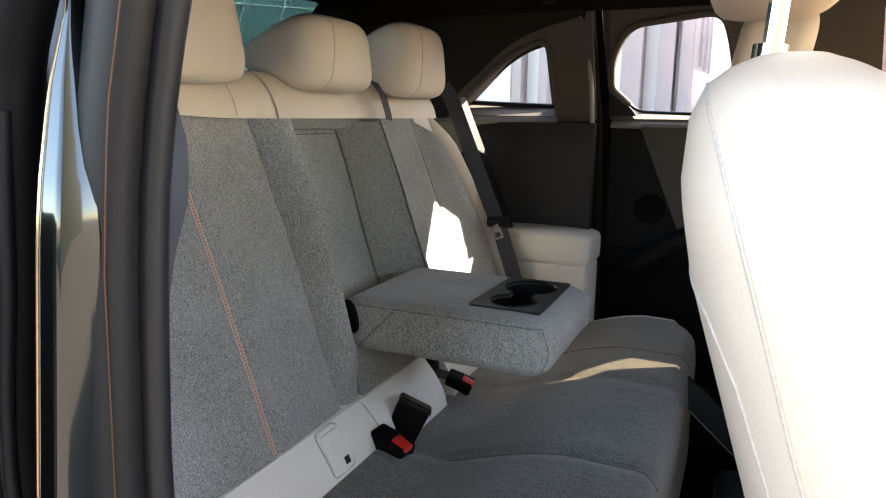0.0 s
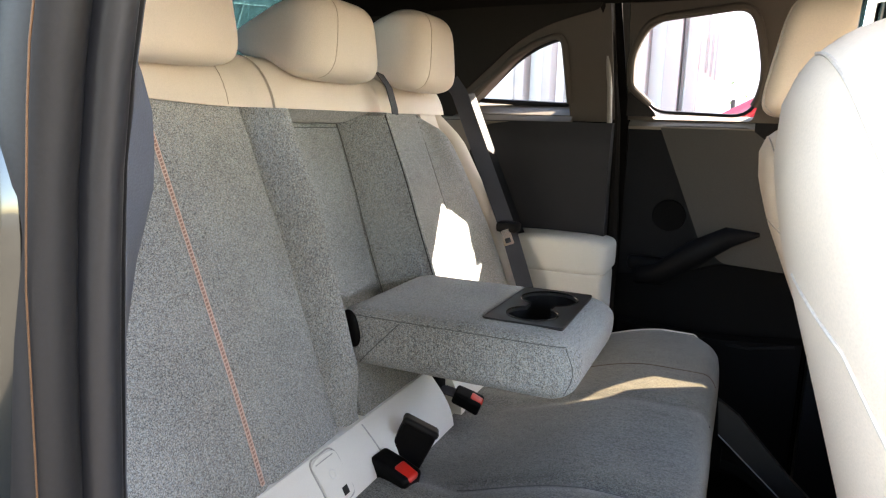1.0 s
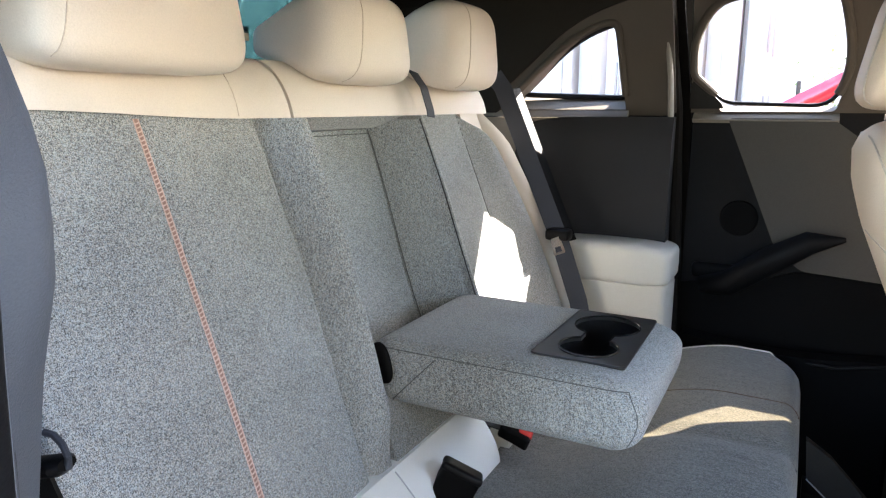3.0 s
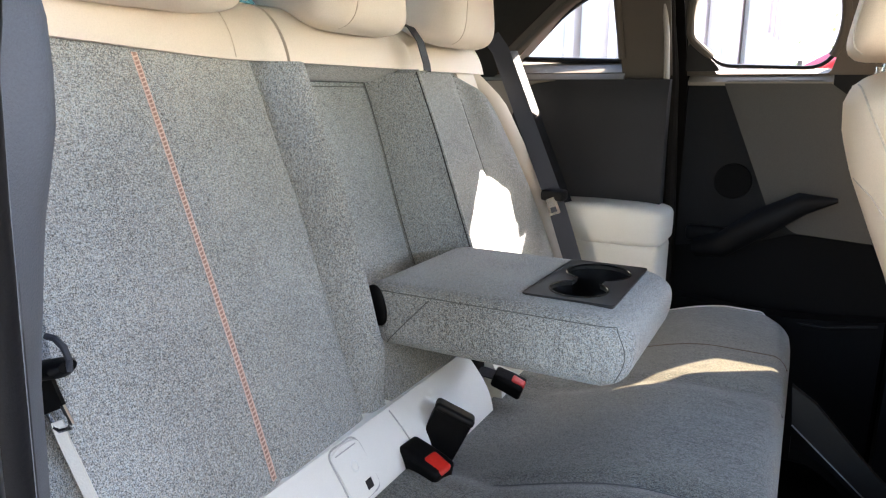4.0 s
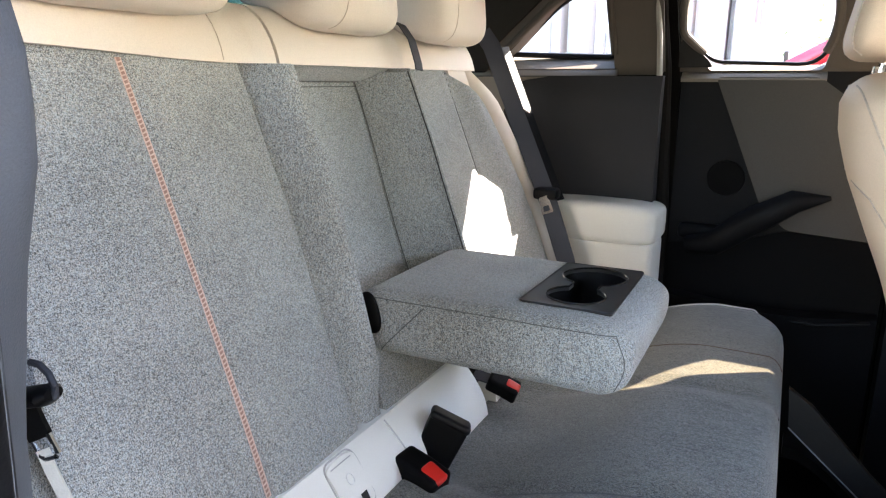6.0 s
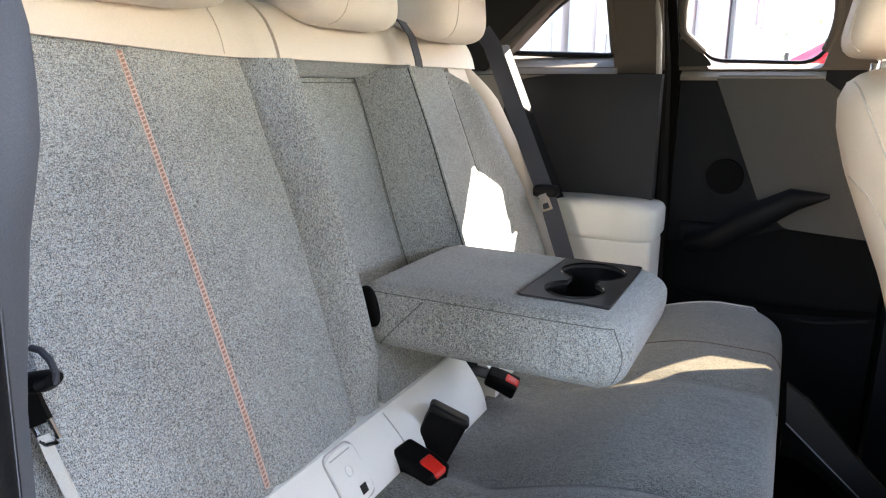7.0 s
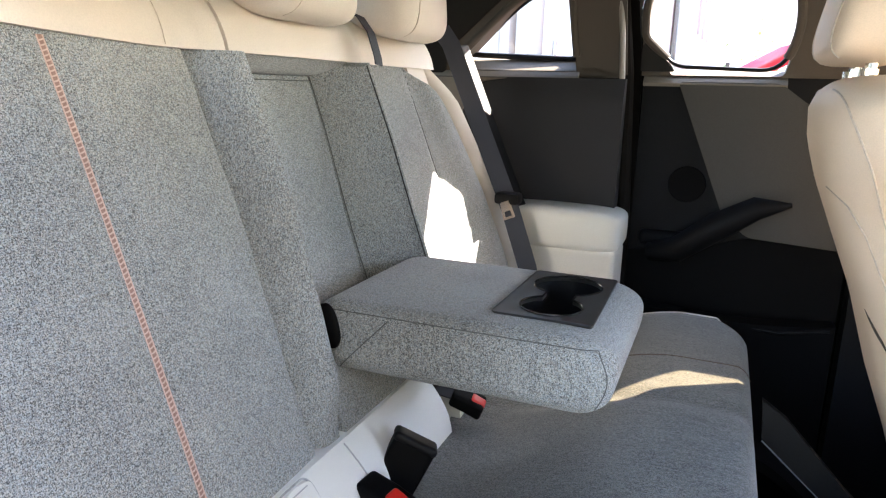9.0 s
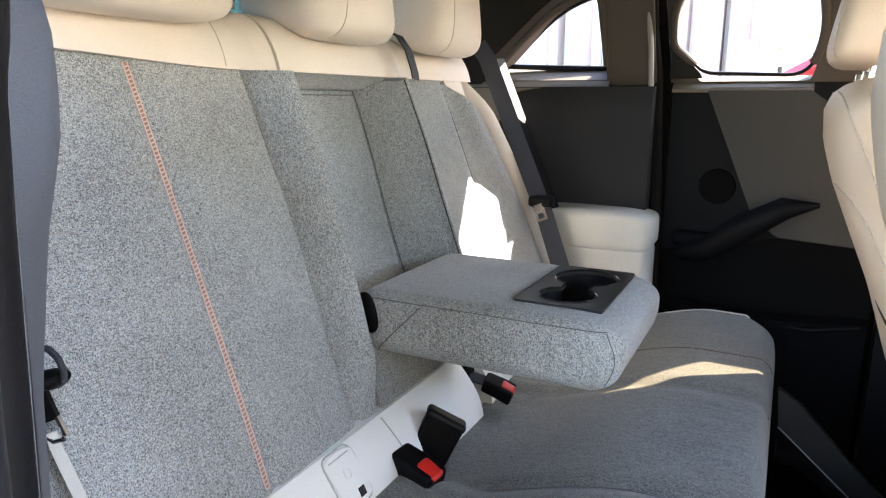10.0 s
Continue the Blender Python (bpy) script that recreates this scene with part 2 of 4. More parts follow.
def sheet(f, us, vs, back):
    """A solid whose front is f(u, v) and whose rear is f moved by back."""
    bm = bmesh.new()
    A = [[bm.verts.new(f(u, v)) for v in vs] for u in us]
    B = [[bm.verts.new(Vector(f(u, v)) + (Vector(back(u, v)) if callable(back) else Vector(back))) for v in vs] for u in us]
    nu, nv = len(us), len(vs)
    for i in range(nu - 1):
        for j in range(nv - 1):
            bm.faces.new((A[i][j], A[i + 1][j], A[i + 1][j + 1], A[i][j + 1]))
            bm.faces.new((B[i][j], B[i][j + 1], B[i + 1][j + 1], B[i + 1][j]))
    for i in range(nu - 1):
        bm.faces.new((A[i][0], B[i][0], B[i + 1][0], A[i + 1][0]))
        bm.faces.new((A[i][-1], A[i + 1][-1], B[i + 1][-1], B[i][-1]))
    for j in range(nv - 1):
        bm.faces.new((A[0][j], A[0][j + 1], B[0][j + 1], B[0][j]))
        bm.faces.new((A[-1][j], B[-1][j], B[-1][j + 1], A[-1][j + 1]))
    return bm


def tube(points, r, n=8, flat=1.0, up=(0, 0, 1), closed=False):
    """A round or flattened bar along points; flat: its thickness against its width, taken across up."""
    bm = bmesh.new()
    pts = [Vector(p) for p in points]
    rings = []
    for i, p in enumerate(pts):
        a = pts[i - 1] if (i or closed) else p
        b = pts[(i + 1) % len(pts)] if (i < len(pts) - 1 or closed) else p
        d = (b - a).normalized()
        s = d.cross(Vector(up))
        s = s.normalized() if s.length > 1e-4 else d.orthogonal().normalized()
        t = s.cross(d).normalized()
        rr = r(i / max(1, len(pts) - 1)) if callable(r) else r
        rings.append([bm.verts.new(p + rr * (math.cos(2 * math.pi * k / n) * s * flat + math.sin(2 * math.pi * k / n) * t)) for k in range(n)])
    for i in range(len(rings) if closed else len(rings) - 1):
        R, S = rings[i], rings[(i + 1) % len(rings)]
        for k in range(n):
            bm.faces.new((R[k], R[(k + 1) % n], S[(k + 1) % n], S[k]))
    if not closed:
        bm.faces.new(rings[0][::-1])
        bm.faces.new(rings[-1])
    return bm


def ribbon(points, across, width, thick):
    """A flat strap along points, width along across."""
    bm = bmesh.new()
    pts, rows = [Vector(p) for p in points], []
    for i, p in enumerate(pts):
        d = (pts[min(i + 1, len(pts) - 1)] - pts[max(i - 1, 0)]).normalized()
        a = Vector(across)
        a = (a - d * a.dot(d)).normalized()
        t = d.cross(a)
        h = a * width / 2
        rows.append([bm.verts.new(p + q) for q in (h - t * thick / 2, h + t * thick / 2, -h + t * thick / 2, -h - t * thick / 2)])
    for R, S in zip(rows, rows[1:]):
        for k in range(4):
            bm.faces.new((R[k], R[(k + 1) % 4], S[(k + 1) % 4], S[k]))
    bm.faces.new(rows[0][::-1])
    bm.faces.new(rows[-1])
    return bm


def round_poly(corners, n=5):
    """A polygon with rounded corners from (x, z, radius)."""
    out = []
    for i, (x, z, r) in enumerate(corners):
        p = Vector((x, z))
        a, b = Vector(corners[i - 1][:2]), Vector(corners[(i + 1) % len(corners)][:2])
        if not r:
            out.append((x, z))
            continue
        u, v = (a - p).normalized(), (b - p).normalized()
        s, e = p + u * r, p + v * r
        for k in range(n + 1):
            t = k / n
            q = s * (1 - t) ** 2 + p * 2 * t * (1 - t) + e * t * t
            out.append((q.x, q.y))
    return out


def plate(outer, holes, y, thick, lean=0.0, z0=1.1):
    """An upright plate in the xz plane at y with holes; above z0 it leans by lean in y for each metre of height."""
    bm = bmesh.new()
    yy = lambda z: y + lean * max(0.0, z - z0)
    for loop in [outer] + holes:
        vs = [bm.verts.new((x, yy(z), z)) for x, z in loop]
        for i, v in enumerate(vs):
            bm.edges.new((v, vs[(i + 1) % len(vs)]))
    bmesh.ops.triangle_fill(bm, use_beauty=True, use_dissolve=False, edges=bm.edges[:])
    ret = bmesh.ops.extrude_face_region(bm, geom=bm.faces[:])
    bmesh.ops.translate(bm, verts=[v for v in ret["geom"] if isinstance(v, bmesh.types.BMVert)], vec=(0, thick, 0))
    return bm


def draped(bm, points, way, r, lift=0.0006):
    """A thread of radius r laid on the surface of bm, where lines along way from points meet it."""
    tree = BVHTree.FromBMesh(bm)
    way = Vector(way).normalized()
    out = []
    for p in points:
        hit = tree.ray_cast(Vector(p), way)
        if hit[0] is not None:
            out.append(hit[0] - way * lift)
    return tube(out, r, 6)


def block(lo, hi, r, n, bend=None):
    """A box with rounded edges of radius r and an even grid of n faces along x, y and z."""
    bm = bmesh.new()
    lo, hi = Vector(lo), Vector(hi)
    cache = {}
    def vert(i, j, k):
        key = (i, j, k)
        if key not in cache:
            p = Vector([lo[q] + (hi[q] - lo[q]) * (i, j, k)[q] / n[q] for q in range(3)])
            c = Vector([min(max(p[q], lo[q] + r[q]), hi[q] - r[q]) for q in range(3)])
            d = Vector([(p[q] - c[q]) / r[q] for q in range(3)])
            if d.length > 1e-6:
                m = max(abs(v) for v in d)
                d = d.normalized() * m
                p = c + Vector([d[q] * r[q] for q in range(3)])
            cache[key] = bm.verts.new(bend(p) if bend else p)
        return cache[key]
    for axis in range(3):
        u, v = [q for q in range(3) if q != axis]
        for side in (0, n[axis]):
            for s in range(n[u]):
                for t in range(n[v]):
                    quad = []
                    for ds, dt in ((0, 0), (1, 0), (1, 1), (0, 1)):
                        ijk = [0, 0, 0]
                        ijk[axis], ijk[u], ijk[v] = side, s + ds, t + dt
                        quad.append(vert(*ijk))
                    bm.faces.new(quad)
    bmesh.ops.recalc_face_normals(bm, faces=bm.faces)
    return bm


def smooth01(t):
    t = min(1.0, max(0.0, t))
    return t * t * (3 - 2 * t)


def steps(a, b, n):
    return [a + (b - a) * i / n for i in range(n + 1)]

# ---- car shell ----
YC = 0.875          # the car's middle line
GAP = -0.325        # rear edge of both rear door openings


def panel_x(z):
    """Front of the rear backrest at height z."""
    return -0.51 - 0.392 * (z - 0.70)


def structure(name, bm, material, label, category, smooth=35):
    return tagged(make(name, bm, material, smooth), label, category, kind="structure")


structure("floor", rbox((-1.3, 0.18, 0.27), (1.7, 1.57, 0.33), 0.004), CARPET, "black carpeted car floor", "floor")

# headliner: a shallow vault with rounded sides
def vault(u, v):
    x = -0.90 + 2.00 * u
    s = 2 * v - 1
    z = 1.395 - 0.075 * abs(s) ** 3.5 - 0.012 * smooth01((-0.55 - x) / 0.5) - 0.05 * smooth01((x - 0.6) / 0.5)
    return (x, YC + s * 0.56, z)
structure("ceiling", sheet(vault, steps(0, 1, 30), steps(0, 1, 24), (0, 0, 0.05)), LINER, "black cloth headliner of the car roof", "ceiling")

# far side: quarter trim with its window, then the closed rear door
quarter_hole = round_poly([(-0.672, 1.131, 0.02), (-0.437, 1.122, 0.022), (-0.447, 1.268, 0.03), (-0.53, 1.243, 0.05)])
def quarter_panel(u, v):
    x, z = -1.3 + (GAP - 0.012 + 1.3) * u, 0.30 + 0.786 * v
    return (x, 1.455 - 0.010 * math.sin(math.pi * smooth01((x + 0.75) / 0.42)) * smooth01((z - 0.75) / 0.2) + 0.014 * smooth01((z - 1.03) / 0.056) ** 2, z)


structure("wall_quarter_far", sheet(quarter_panel, steps(0, 1, 50), steps(0, 1, 40), (0, 0.04, 0)), CHARCOAL, "charcoal plastic trim panel beside the rear seat", "wall")
# pillar foot with the ledge's sun glow painted in as a paler colour
structure("trim_quarter_far", plate(round_poly([(-0.80, 0.88, 0), (-0.668, 0.88, 0), (-0.655, 1.0, 0.02), (-0.632, 1.072, 0.03), (-0.600, 1.079, 0.02), (-0.56, 1.084, 0), (-0.80, 1.084, 0)]), [], 1.446, 0.03), FOOT_GLOW, "brown pillar foot behind the belt, coloured paler for sun glow", "trim")
structure("wall_pillar_far", plate([(-1.3, 1.088), (GAP - 0.012, 1.088), (GAP - 0.03, 1.38), (-0.93, 1.38)], [round_poly([(-0.690, 1.0995, 0), (-0.434, 1.0995, 0), (-0.447, 1.268, 0.03), (-0.53, 1.243, 0.05)])], 1.49, 0.05, -0.25), BROWN,
                          "brown grained pillar trim round the quarter window", "wall")
structure("trim_roof_far", plate(round_poly([(-1.3, 1.092, 0), (-0.705, 1.092, 0.01), (-0.690, 1.140, 0.02), (-0.535, 1.264, 0.06), (-0.455, 1.292, 0.03), (-0.365, 1.312, 0.02), (-0.365, 1.379, 0), (-0.93, 1.379, 0)]), [], 1.484, 0.012, -0.25), ROOFTRIM, "near-black trim that sweeps from the roof to the belt", "trim")
win = thing("window_1", "small fixed quarter window with a black edge", "window", kind="structure")
part("pane", plate(round_poly([(-0.69, 1.12, 0.02), (-0.42, 1.11, 0.02), (-0.43, 1.285, 0.03), (-0.53, 1.26, 0.05)]), [], 1.535, 0.004, -0.25), GLASS, win, "clear glass pane").visible_shadow = False
part("window_frame", tube([(x, 1.532 - 0.25 * max(0, z - 1.1), z) for x, z in quarter_hole], 0.006, 8, closed=True, up=(0, 1, 0)), RUBBER, win, "black rubber edge")
part("window_sill", sheet(lambda u, v: (-0.80 + 0.372 * u, 1.4735 + 0.0595 * v, 1.081 + 0.043 * v ** 0.7 - 0.003 * (1 - v) ** 6), steps(0, 1, 16), steps(0, 1, 12), (0, 0.004, -0.006)), BEIGE, win, "beige sloping ledge")

part("window_rim", tube([(x, 1.489 - 0.25 * max(0, z - 1.1), z) for x, z in [(-0.434, 1.126)] + [q for q in quarter_hole if q[1] > 1.16] + [(-0.672, 1.128)]], 0.007, 10, up=(0, 1, 0)), BROWN, win, "brown rounded edge of the window recess")

structure("body_side_far", plate([(-1.4, 0.25), (1.5, 0.25), (1.5, 0.95), (0.2, 1.01), (0.03, 1.02), (-0.20, 1.08), (-0.318, 1.10), (-0.33, 1.38), (-0.375, 1.38), (-0.375, 1.10), (-1.4, 1.10)], [], 1.60, 0.02, -0.3), PAINT, "dark painted outer body side", "wall")

# pale side armrest over the wheel arch
blk = thing("side_armrest", "pale grey leather side armrest block over the wheel arch", "armrest")
part("pad", pillow((0.30, 0.13, 0.075), 0.3, 0.25, 32, 20, lambda x, y, z: (x, y, z + 0.12 * (1 - x * x) * (z > 0)), pose(-0.461, 1.435, 0.81)), PALE, blk)
part("base", rbox((-0.60, 1.375, 0.33), (-0.317, 1.49, 0.782), 0.012, 3), PALE, blk)

# far rear door
door = thing("door_far", "closed rear car door with charcoal and grey trim", "door", kind="structure")
dwin = round_poly([(-0.313, 1.163, 0.012), (-0.258, 1.112, 0.02), (-0.078, 1.106, 0.035), (-0.054, 1.17, 0.04), (-0.066, 1.245, 0.04), (-0.088, 1.313, 0.035), (-0.280, 1.292, 0.035), (-0.314, 1.225, 0.03)])
part("inner_panel", plate([(GAP + 0.012, 0.33), (0.07, 0.33), (0.07, 1.0965), (-0.06, 1.0965), (-0.08, 1.088), (GAP + 0.012, 1.088)], [], 1.535, 0.05), DOORCHAR_SHADED, door)
part("pillar_frame", plate([(GAP + 0.008, 1.094), (0.07, 1.094), (0.055, 1.40), (GAP + 0.008, 1.40)], [round_poly([(-0.313, 1.163, 0.012), (-0.262, 1.096, 0.004), (-0.072, 1.096, 0.01), (-0.054, 1.17, 0.04), (-0.066, 1.245, 0.04), (-0.088, 1.313, 0.035), (-0.280, 1.292, 0.035), (-0.314, 1.225, 0.03)])], 1.53, 0.05, -0.3), BROWN, door, "brown pillar trim round the door window")
rim = [q for q in dwin if q[1] > 1.125]
cut = next(k for k in range(len(rim)) if math.dist(rim[k - 1], rim[k]) > 0.1 and rim[k][1] < 1.25)
part("window_rim", tube([(x, 1.529 - 0.3 * max(0, z - 1.1), z) for x, z in rim[cut:] + rim[:cut]], 0.008, 10, up=(0, 1, 0)), BROWN, door, "brown rounded edge round the window")
# thin black plate whose colour also carries the shade low on the door
part("lower_panel", plate(round_poly([(GAP + 0.013, 0.335, 0), (0.069, 0.335, 0), (0.069, 0.792, 0), (-0.10, 0.800, 0.01), (-0.17, 0.776, 0.01), (GAP + 0.013, 0.756, 0)]), [], 1.529, 0.005), DOORBLACK_SHADED, door, "black lower door panel, darkened further for shade")
part("upper_insert", plate(round_poly([(-0.248, 1.084, 0.01), (-0.148, 0.845, 0.012), (-0.10, 0.803, 0.012), (0.065, 0.793, 0.01), (0.065, 1.02, 0.02), (-0.022, 1.045, 0.02), (-0.075, 1.084, 0.01)]), [], 1.518, 0.02), DOORGREY, door, "warm grey cloth insert")
part("ledge", sheet(lambda u, v: (-0.312 + 0.247 * u, 1.5165 + 0.0525 * v, 1.085 + 0.021 * v ** 0.8 - 0.004 * (1 - v) ** 6), steps(0, 1, 12), steps(0, 1, 8), (0, 0.004, -0.006)), BEIGE, door, "pale ledge under the window")
part("corner_trim", plate(round_poly([(-0.318, 1.1015, 0.003), (-0.256, 1.1015, 0.006), (-0.262, 1.112, 0.006), (-0.303, 1.153, 0.008), (-0.318, 1.156, 0.003)]), [], 1.514, 0.012), HANDLE, door, "dark triangular corner trim")
part("pane", plate(round_poly([(-0.33, 1.14, 0.03), (-0.27, 1.10, 0.03), (-0.06, 1.09, 0.05), (-0.02, 1.19, 0.05), (-0.04, 1.33, 0.045), (-0.30, 1.31, 0.05), (-0.33, 1.21, 0.03)]), [], 1.572, 0.004, -0.3), GLASS, door, "clear glass pane").visible_shadow = False
part("window_seal", tube([(x, 1.545 - 0.3 * max(0, z - 1.1), z) for x, z in dwin], 0.0038, 8, closed=True, up=(0, 1, 0)), RUBBER, door, "black rubber seal")
sp = bmesh.new()
bmesh.ops.create_cone(sp, cap_ends=True, segments=40, radius1=0.036, radius2=0.033, depth=0.008, matrix=pose(-0.215, 1.5345, 0.893, 90))
part("speaker_grille", sp, DOORBLACK_SHADED, door, "round black speaker grille")
part("door_pull", tube([(-0.27, 1.50, 0.762), (-0.22, 1.475, 0.775), (-0.15, 1.465, 0.83), (-0.09, 1.465, 0.868), (-0.035, 1.475, 0.876)], lambda t: (0.017 + 0.009 * math.sin(math.pi * min(1, t * 1.1))) * (1 - 0.75 * smooth01((t - 0.72) / 0.28)), 12, 0.75), BLACK, door, "black slanted pull handle")
part("pull_recess", rbox((-0.295, 1.520, 0.768), (-0.18, 1.545, 0.800), 0.010, 3), BLACK, door)
part("map_pocket", sheet(lambda u, v: (-0.30 + 0.365 * u, 1.44 + 0.05 * (1 - math.sin(math.pi * u)) , 0.40 + 0.26 * v), steps(0, 1, 16), steps(0, 1, 6), (0, 0.04, 0)), DOORBLACK_SHADED, door, "black lower door pocket, darkened further for shade")
part("pocket_rim", tube([(-0.20, 1.462, 0.660), (-0.117, 1.448, 0.652), (-0.03, 1.444, 0.650), (0.05, 1.450, 0.664)], 0.003, 10), BLACK, door, "glossy pocket edge")
structure("door_gap_far", plate([(-0.352, 0.33), (-0.306, 0.33), (-0.318, 1.09), (-0.345, 1.40), (-0.385, 1.40), (-0.354, 1.09)], [], 1.548, 0.008, -0.3), LINER, "black gap behind the door seal", "trim")
for x in (GAP,):
    structure("door_seal_far", tube([(x + 0.008, 1.50, 0.35), (x + 0.004, 1.495, 0.8), (x - 0.014, 1.50, 1.1), (x - 0.031, 1.47, 1.25), (x - 0.05, 1.43, 1.36)], 0.0115, 10), LINER, "black rubber door seal", "trim")
structure("pillar_edge_far", tube([(-0.345, 1.475, 1.085), (-0.349, 1.470, 1.16), (-0.357, 1.462, 1.235), (-0.366, 1.447, 1.29)], lambda t: 0.0055 - 0.003 * smooth01((t - 0.7) / 0.3), 10), STRIP, "pale plastic edge strip of the pillar", "trim")
structure("sill_plate_far", sheet(lambda u, v: (-0.06 + 0.30 * u, 1.50 - 0.02 * u - 0.09 * v, 0.45 - 0.15 * smooth01(u * 1.2) - 0.03 * v), steps(0, 1, 12), steps(0, 1, 3), (0, 0, -0.02)), BLACK, "black door sill plate", "trim")

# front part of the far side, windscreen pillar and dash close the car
structure("wall_front_far", plate([(0.085, 0.3), (1.5, 0.3), (1.5, 1.01), (0.7, 1.075), (0.085, 1.102)], [], 1.535, 0.05), DOORCHAR_SHADED, "charcoal trim of the far front door, darkened for shade", "wall")
structure("pillar_front_far", tube([(0.075, 1.565, 0.95), (0.075, 1.55, 1.10), (0.07, 1.51, 1.24), (0.06, 1.46, 1.37)], 0.014, 10), BROWN, "dark door pillar", "trim")
structure("pillar_panel_far", plate([(0.074, 1.04), (0.217, 1.04), (0.180, 1.40), (0.058, 1.40)], [], 1.545, 0.03, -0.3), BROWN, "brown front door pillar", "trim")
fw = thing("window_3", "tinted side window of the far front door", "window", kind="structure")
part("pane", plate([(0.14, 1.05), (0.75, 1.04), (1.10, 1.0), (1.08, 1.22), (0.80, 1.34), (0.12, 1.34)], [], 1.572, 0.004, -0.3), FRONT_GLASS, fw, "lightly tinted glass pane")
structure("window_header_far", plate([(0.155, 1.315), (0.75, 1.30), (1.05, 1.20), (1.12, 1.26), (0.80, 1.395), (0.155, 1.405)], [], 1.545, 0.03, -0.3), LINER, "black frame over the front door window", "trim")
structure("roof_rail_far", tube([(-0.4, 1.455, 1.375), (0.3, 1.45, 1.385), (0.9, 1.43, 1.30), (1.45, 1.42, 1.02)], 0.03, 10), LINER, "dark roof rail and windscreen pillar", "trim")
structure("roof_rail_near", tube([(-0.5, 0.285, 1.365), (0.3, 0.29, 1.385), (0.9, 0.31, 1.30), (1.45, 0.32, 1.02)], 0.03, 10), PAINT, "dark roof rail over the open doorway", "trim")
structure("dashboard", pillow((0.5, 1.3, 0.35), 0.4, 0.25, 24, 16, None, pose(1.25, YC, 0.88)), BLACK, "black dashboard", "dashboard")
structure("wall_front", rbox((1.45, 0.2, 0.3), (1.5, 1.55, 0.98), 0.01), BLACK, "black bulkhead", "wall")

# tail: rear shelf, tailgate with its tinted window
structure("load_cover", rbox((-1.25, 0.27, 1.00), (-0.80, 1.46, 1.03), 0.01), BLACK, "black load cover behind the rear seat", "shelf")
structure("wall_rear", rbox((-1.32, 0.2, 0.3), (-1.27, 1.55, 1.07), 0.01), CHARCOAL, "charcoal tailgate trim", "wall")
rear_frame = bmesh.new()
for a, b in (((-1.28, 0.30, 1.06), (-0.93, 0.34, 1.37)), ((-1.28, 1.46, 1.06), (-0.93, 1.42, 1.37))):
    join(rear_frame, tube([a, (Vector(a) + Vector(b)) / 2, b], 0.06, 12))
structure("tailgate_pillar", rear_frame, LINER, "dark tailgate frame beside the rear window", "trim")
rw = thing("window_2", "teal tinted rear window with thin heater lines", "window", kind="structure")
pr = lambda u, v: (-1.29 + 0.39 * v, 0.30 + 1.15 * u, 1.05 + 0.345 * v)
part("pane", sheet(pr, steps(0, 1, 8), steps(0, 1, 4), (0.004, 0, 0)), TEAL_GLASS, rw, "teal tinted glass").visible_shadow = False
part("sticker", rbox((-1.072, 1.098, 1.228), (-1.069, 1.128, 1.254), 0, 1), STICKER, rw, "small beige sticker")
structure("wall_roof_rear", tube([(-0.945, y, z + 0.055) for y, z in ((0.27, 1.362), (0.6, 1.366), (0.83, 1.364), (0.96, 1.354), (1.04, 1.350), (1.18, 1.344), (1.31, 1.349), (1.47, 1.33))], 0.056, 16), LINER, "black trim over the rear window", "trim")

# near side: rear body side with the jamb of the open doorway
structure("wall_quarter_near", plate([(-1.3, 0.3), (-0.38, 0.3), (-0.40, 1.10), (-1.3, 1.10)], [], 0.205, 0.045), GREYTRIM, "grey quarter trim beside the rear seat", "wall")
structure("wall_pillar_near", plate([(-1.3, 1.103), (-0.40, 1.103), (-0.43, 1.38), (-0.93, 1.38)],
          [round_poly([(-0.70, 1.131, 0.02), (-0.50, 1.122, 0.022), (-0.52, 1.268, 0.03), (-0.60, 1.243, 0.05)])], 0.20, 0.045, 0.25), BROWN, "brown pillar trim", "wall")


def jamb(points, zs, lean):
    """A long upright moulding: a section in x and y carried up the rear edge of the doorway."""
    bm = bmesh.new()
    rows = []
    for z in zs:
        dx, dy = lean(z)
        rows.append([bm.verts.new((x + dx, y + dy, z)) for x, y in (points(z) if callable(points) else points)])
    n = len(rows[0])
    for R, S in zip(rows, rows[1:]):
        for k in range(n):
            bm.faces.new((R[k], R[(k + 1) % n], S[(k + 1) % n], S[k]))
    bm.faces.new(rows[0])
    bm.faces.new(rows[-1][::-1])
    return bm




def trim_edge(z):
    return float(np.interp(z, (0.30, 0.80, 0.90, 0.94, 0.975, 1.005, 1.027, 1.05, 1.08, 1.097, 1.113, 1.16, 1.42), (-0.415, -0.378, -0.368, -0.3645, -0.3555, -0.3485, -0.340, -0.3315, -0.330, -0.334, -0.341, -0.366, -0.45)))


def jamb_edge(z):
    return float(np.interp(z, (0.30, 0.9, 1.0, 1.05, 1.084, 1.106, 1.13, 1.16, 1.19, 1.42), (-0.345, -0.338, -0.330, -0.325, -0.320, -0.314, -0.308, -0.299, -0.291, -0.245)))
jl = lambda z: (0.8 * (jamb_edge(z) + 0.325), 0.03 * max(0, z - 1.0))
ZS = steps(0.3, 1.42, 28)
circ = lambda cx, cy, rx, ry, n=14: [(cx + rx * math.cos(2 * math.pi * k / n), cy + ry * math.sin(2 * math.pi * k / n)) for k in range(n)]
side = thing("doorway_jamb", "dark painted and rubber-sealed rear jamb of the open doorway", "doorway", kind="structure")
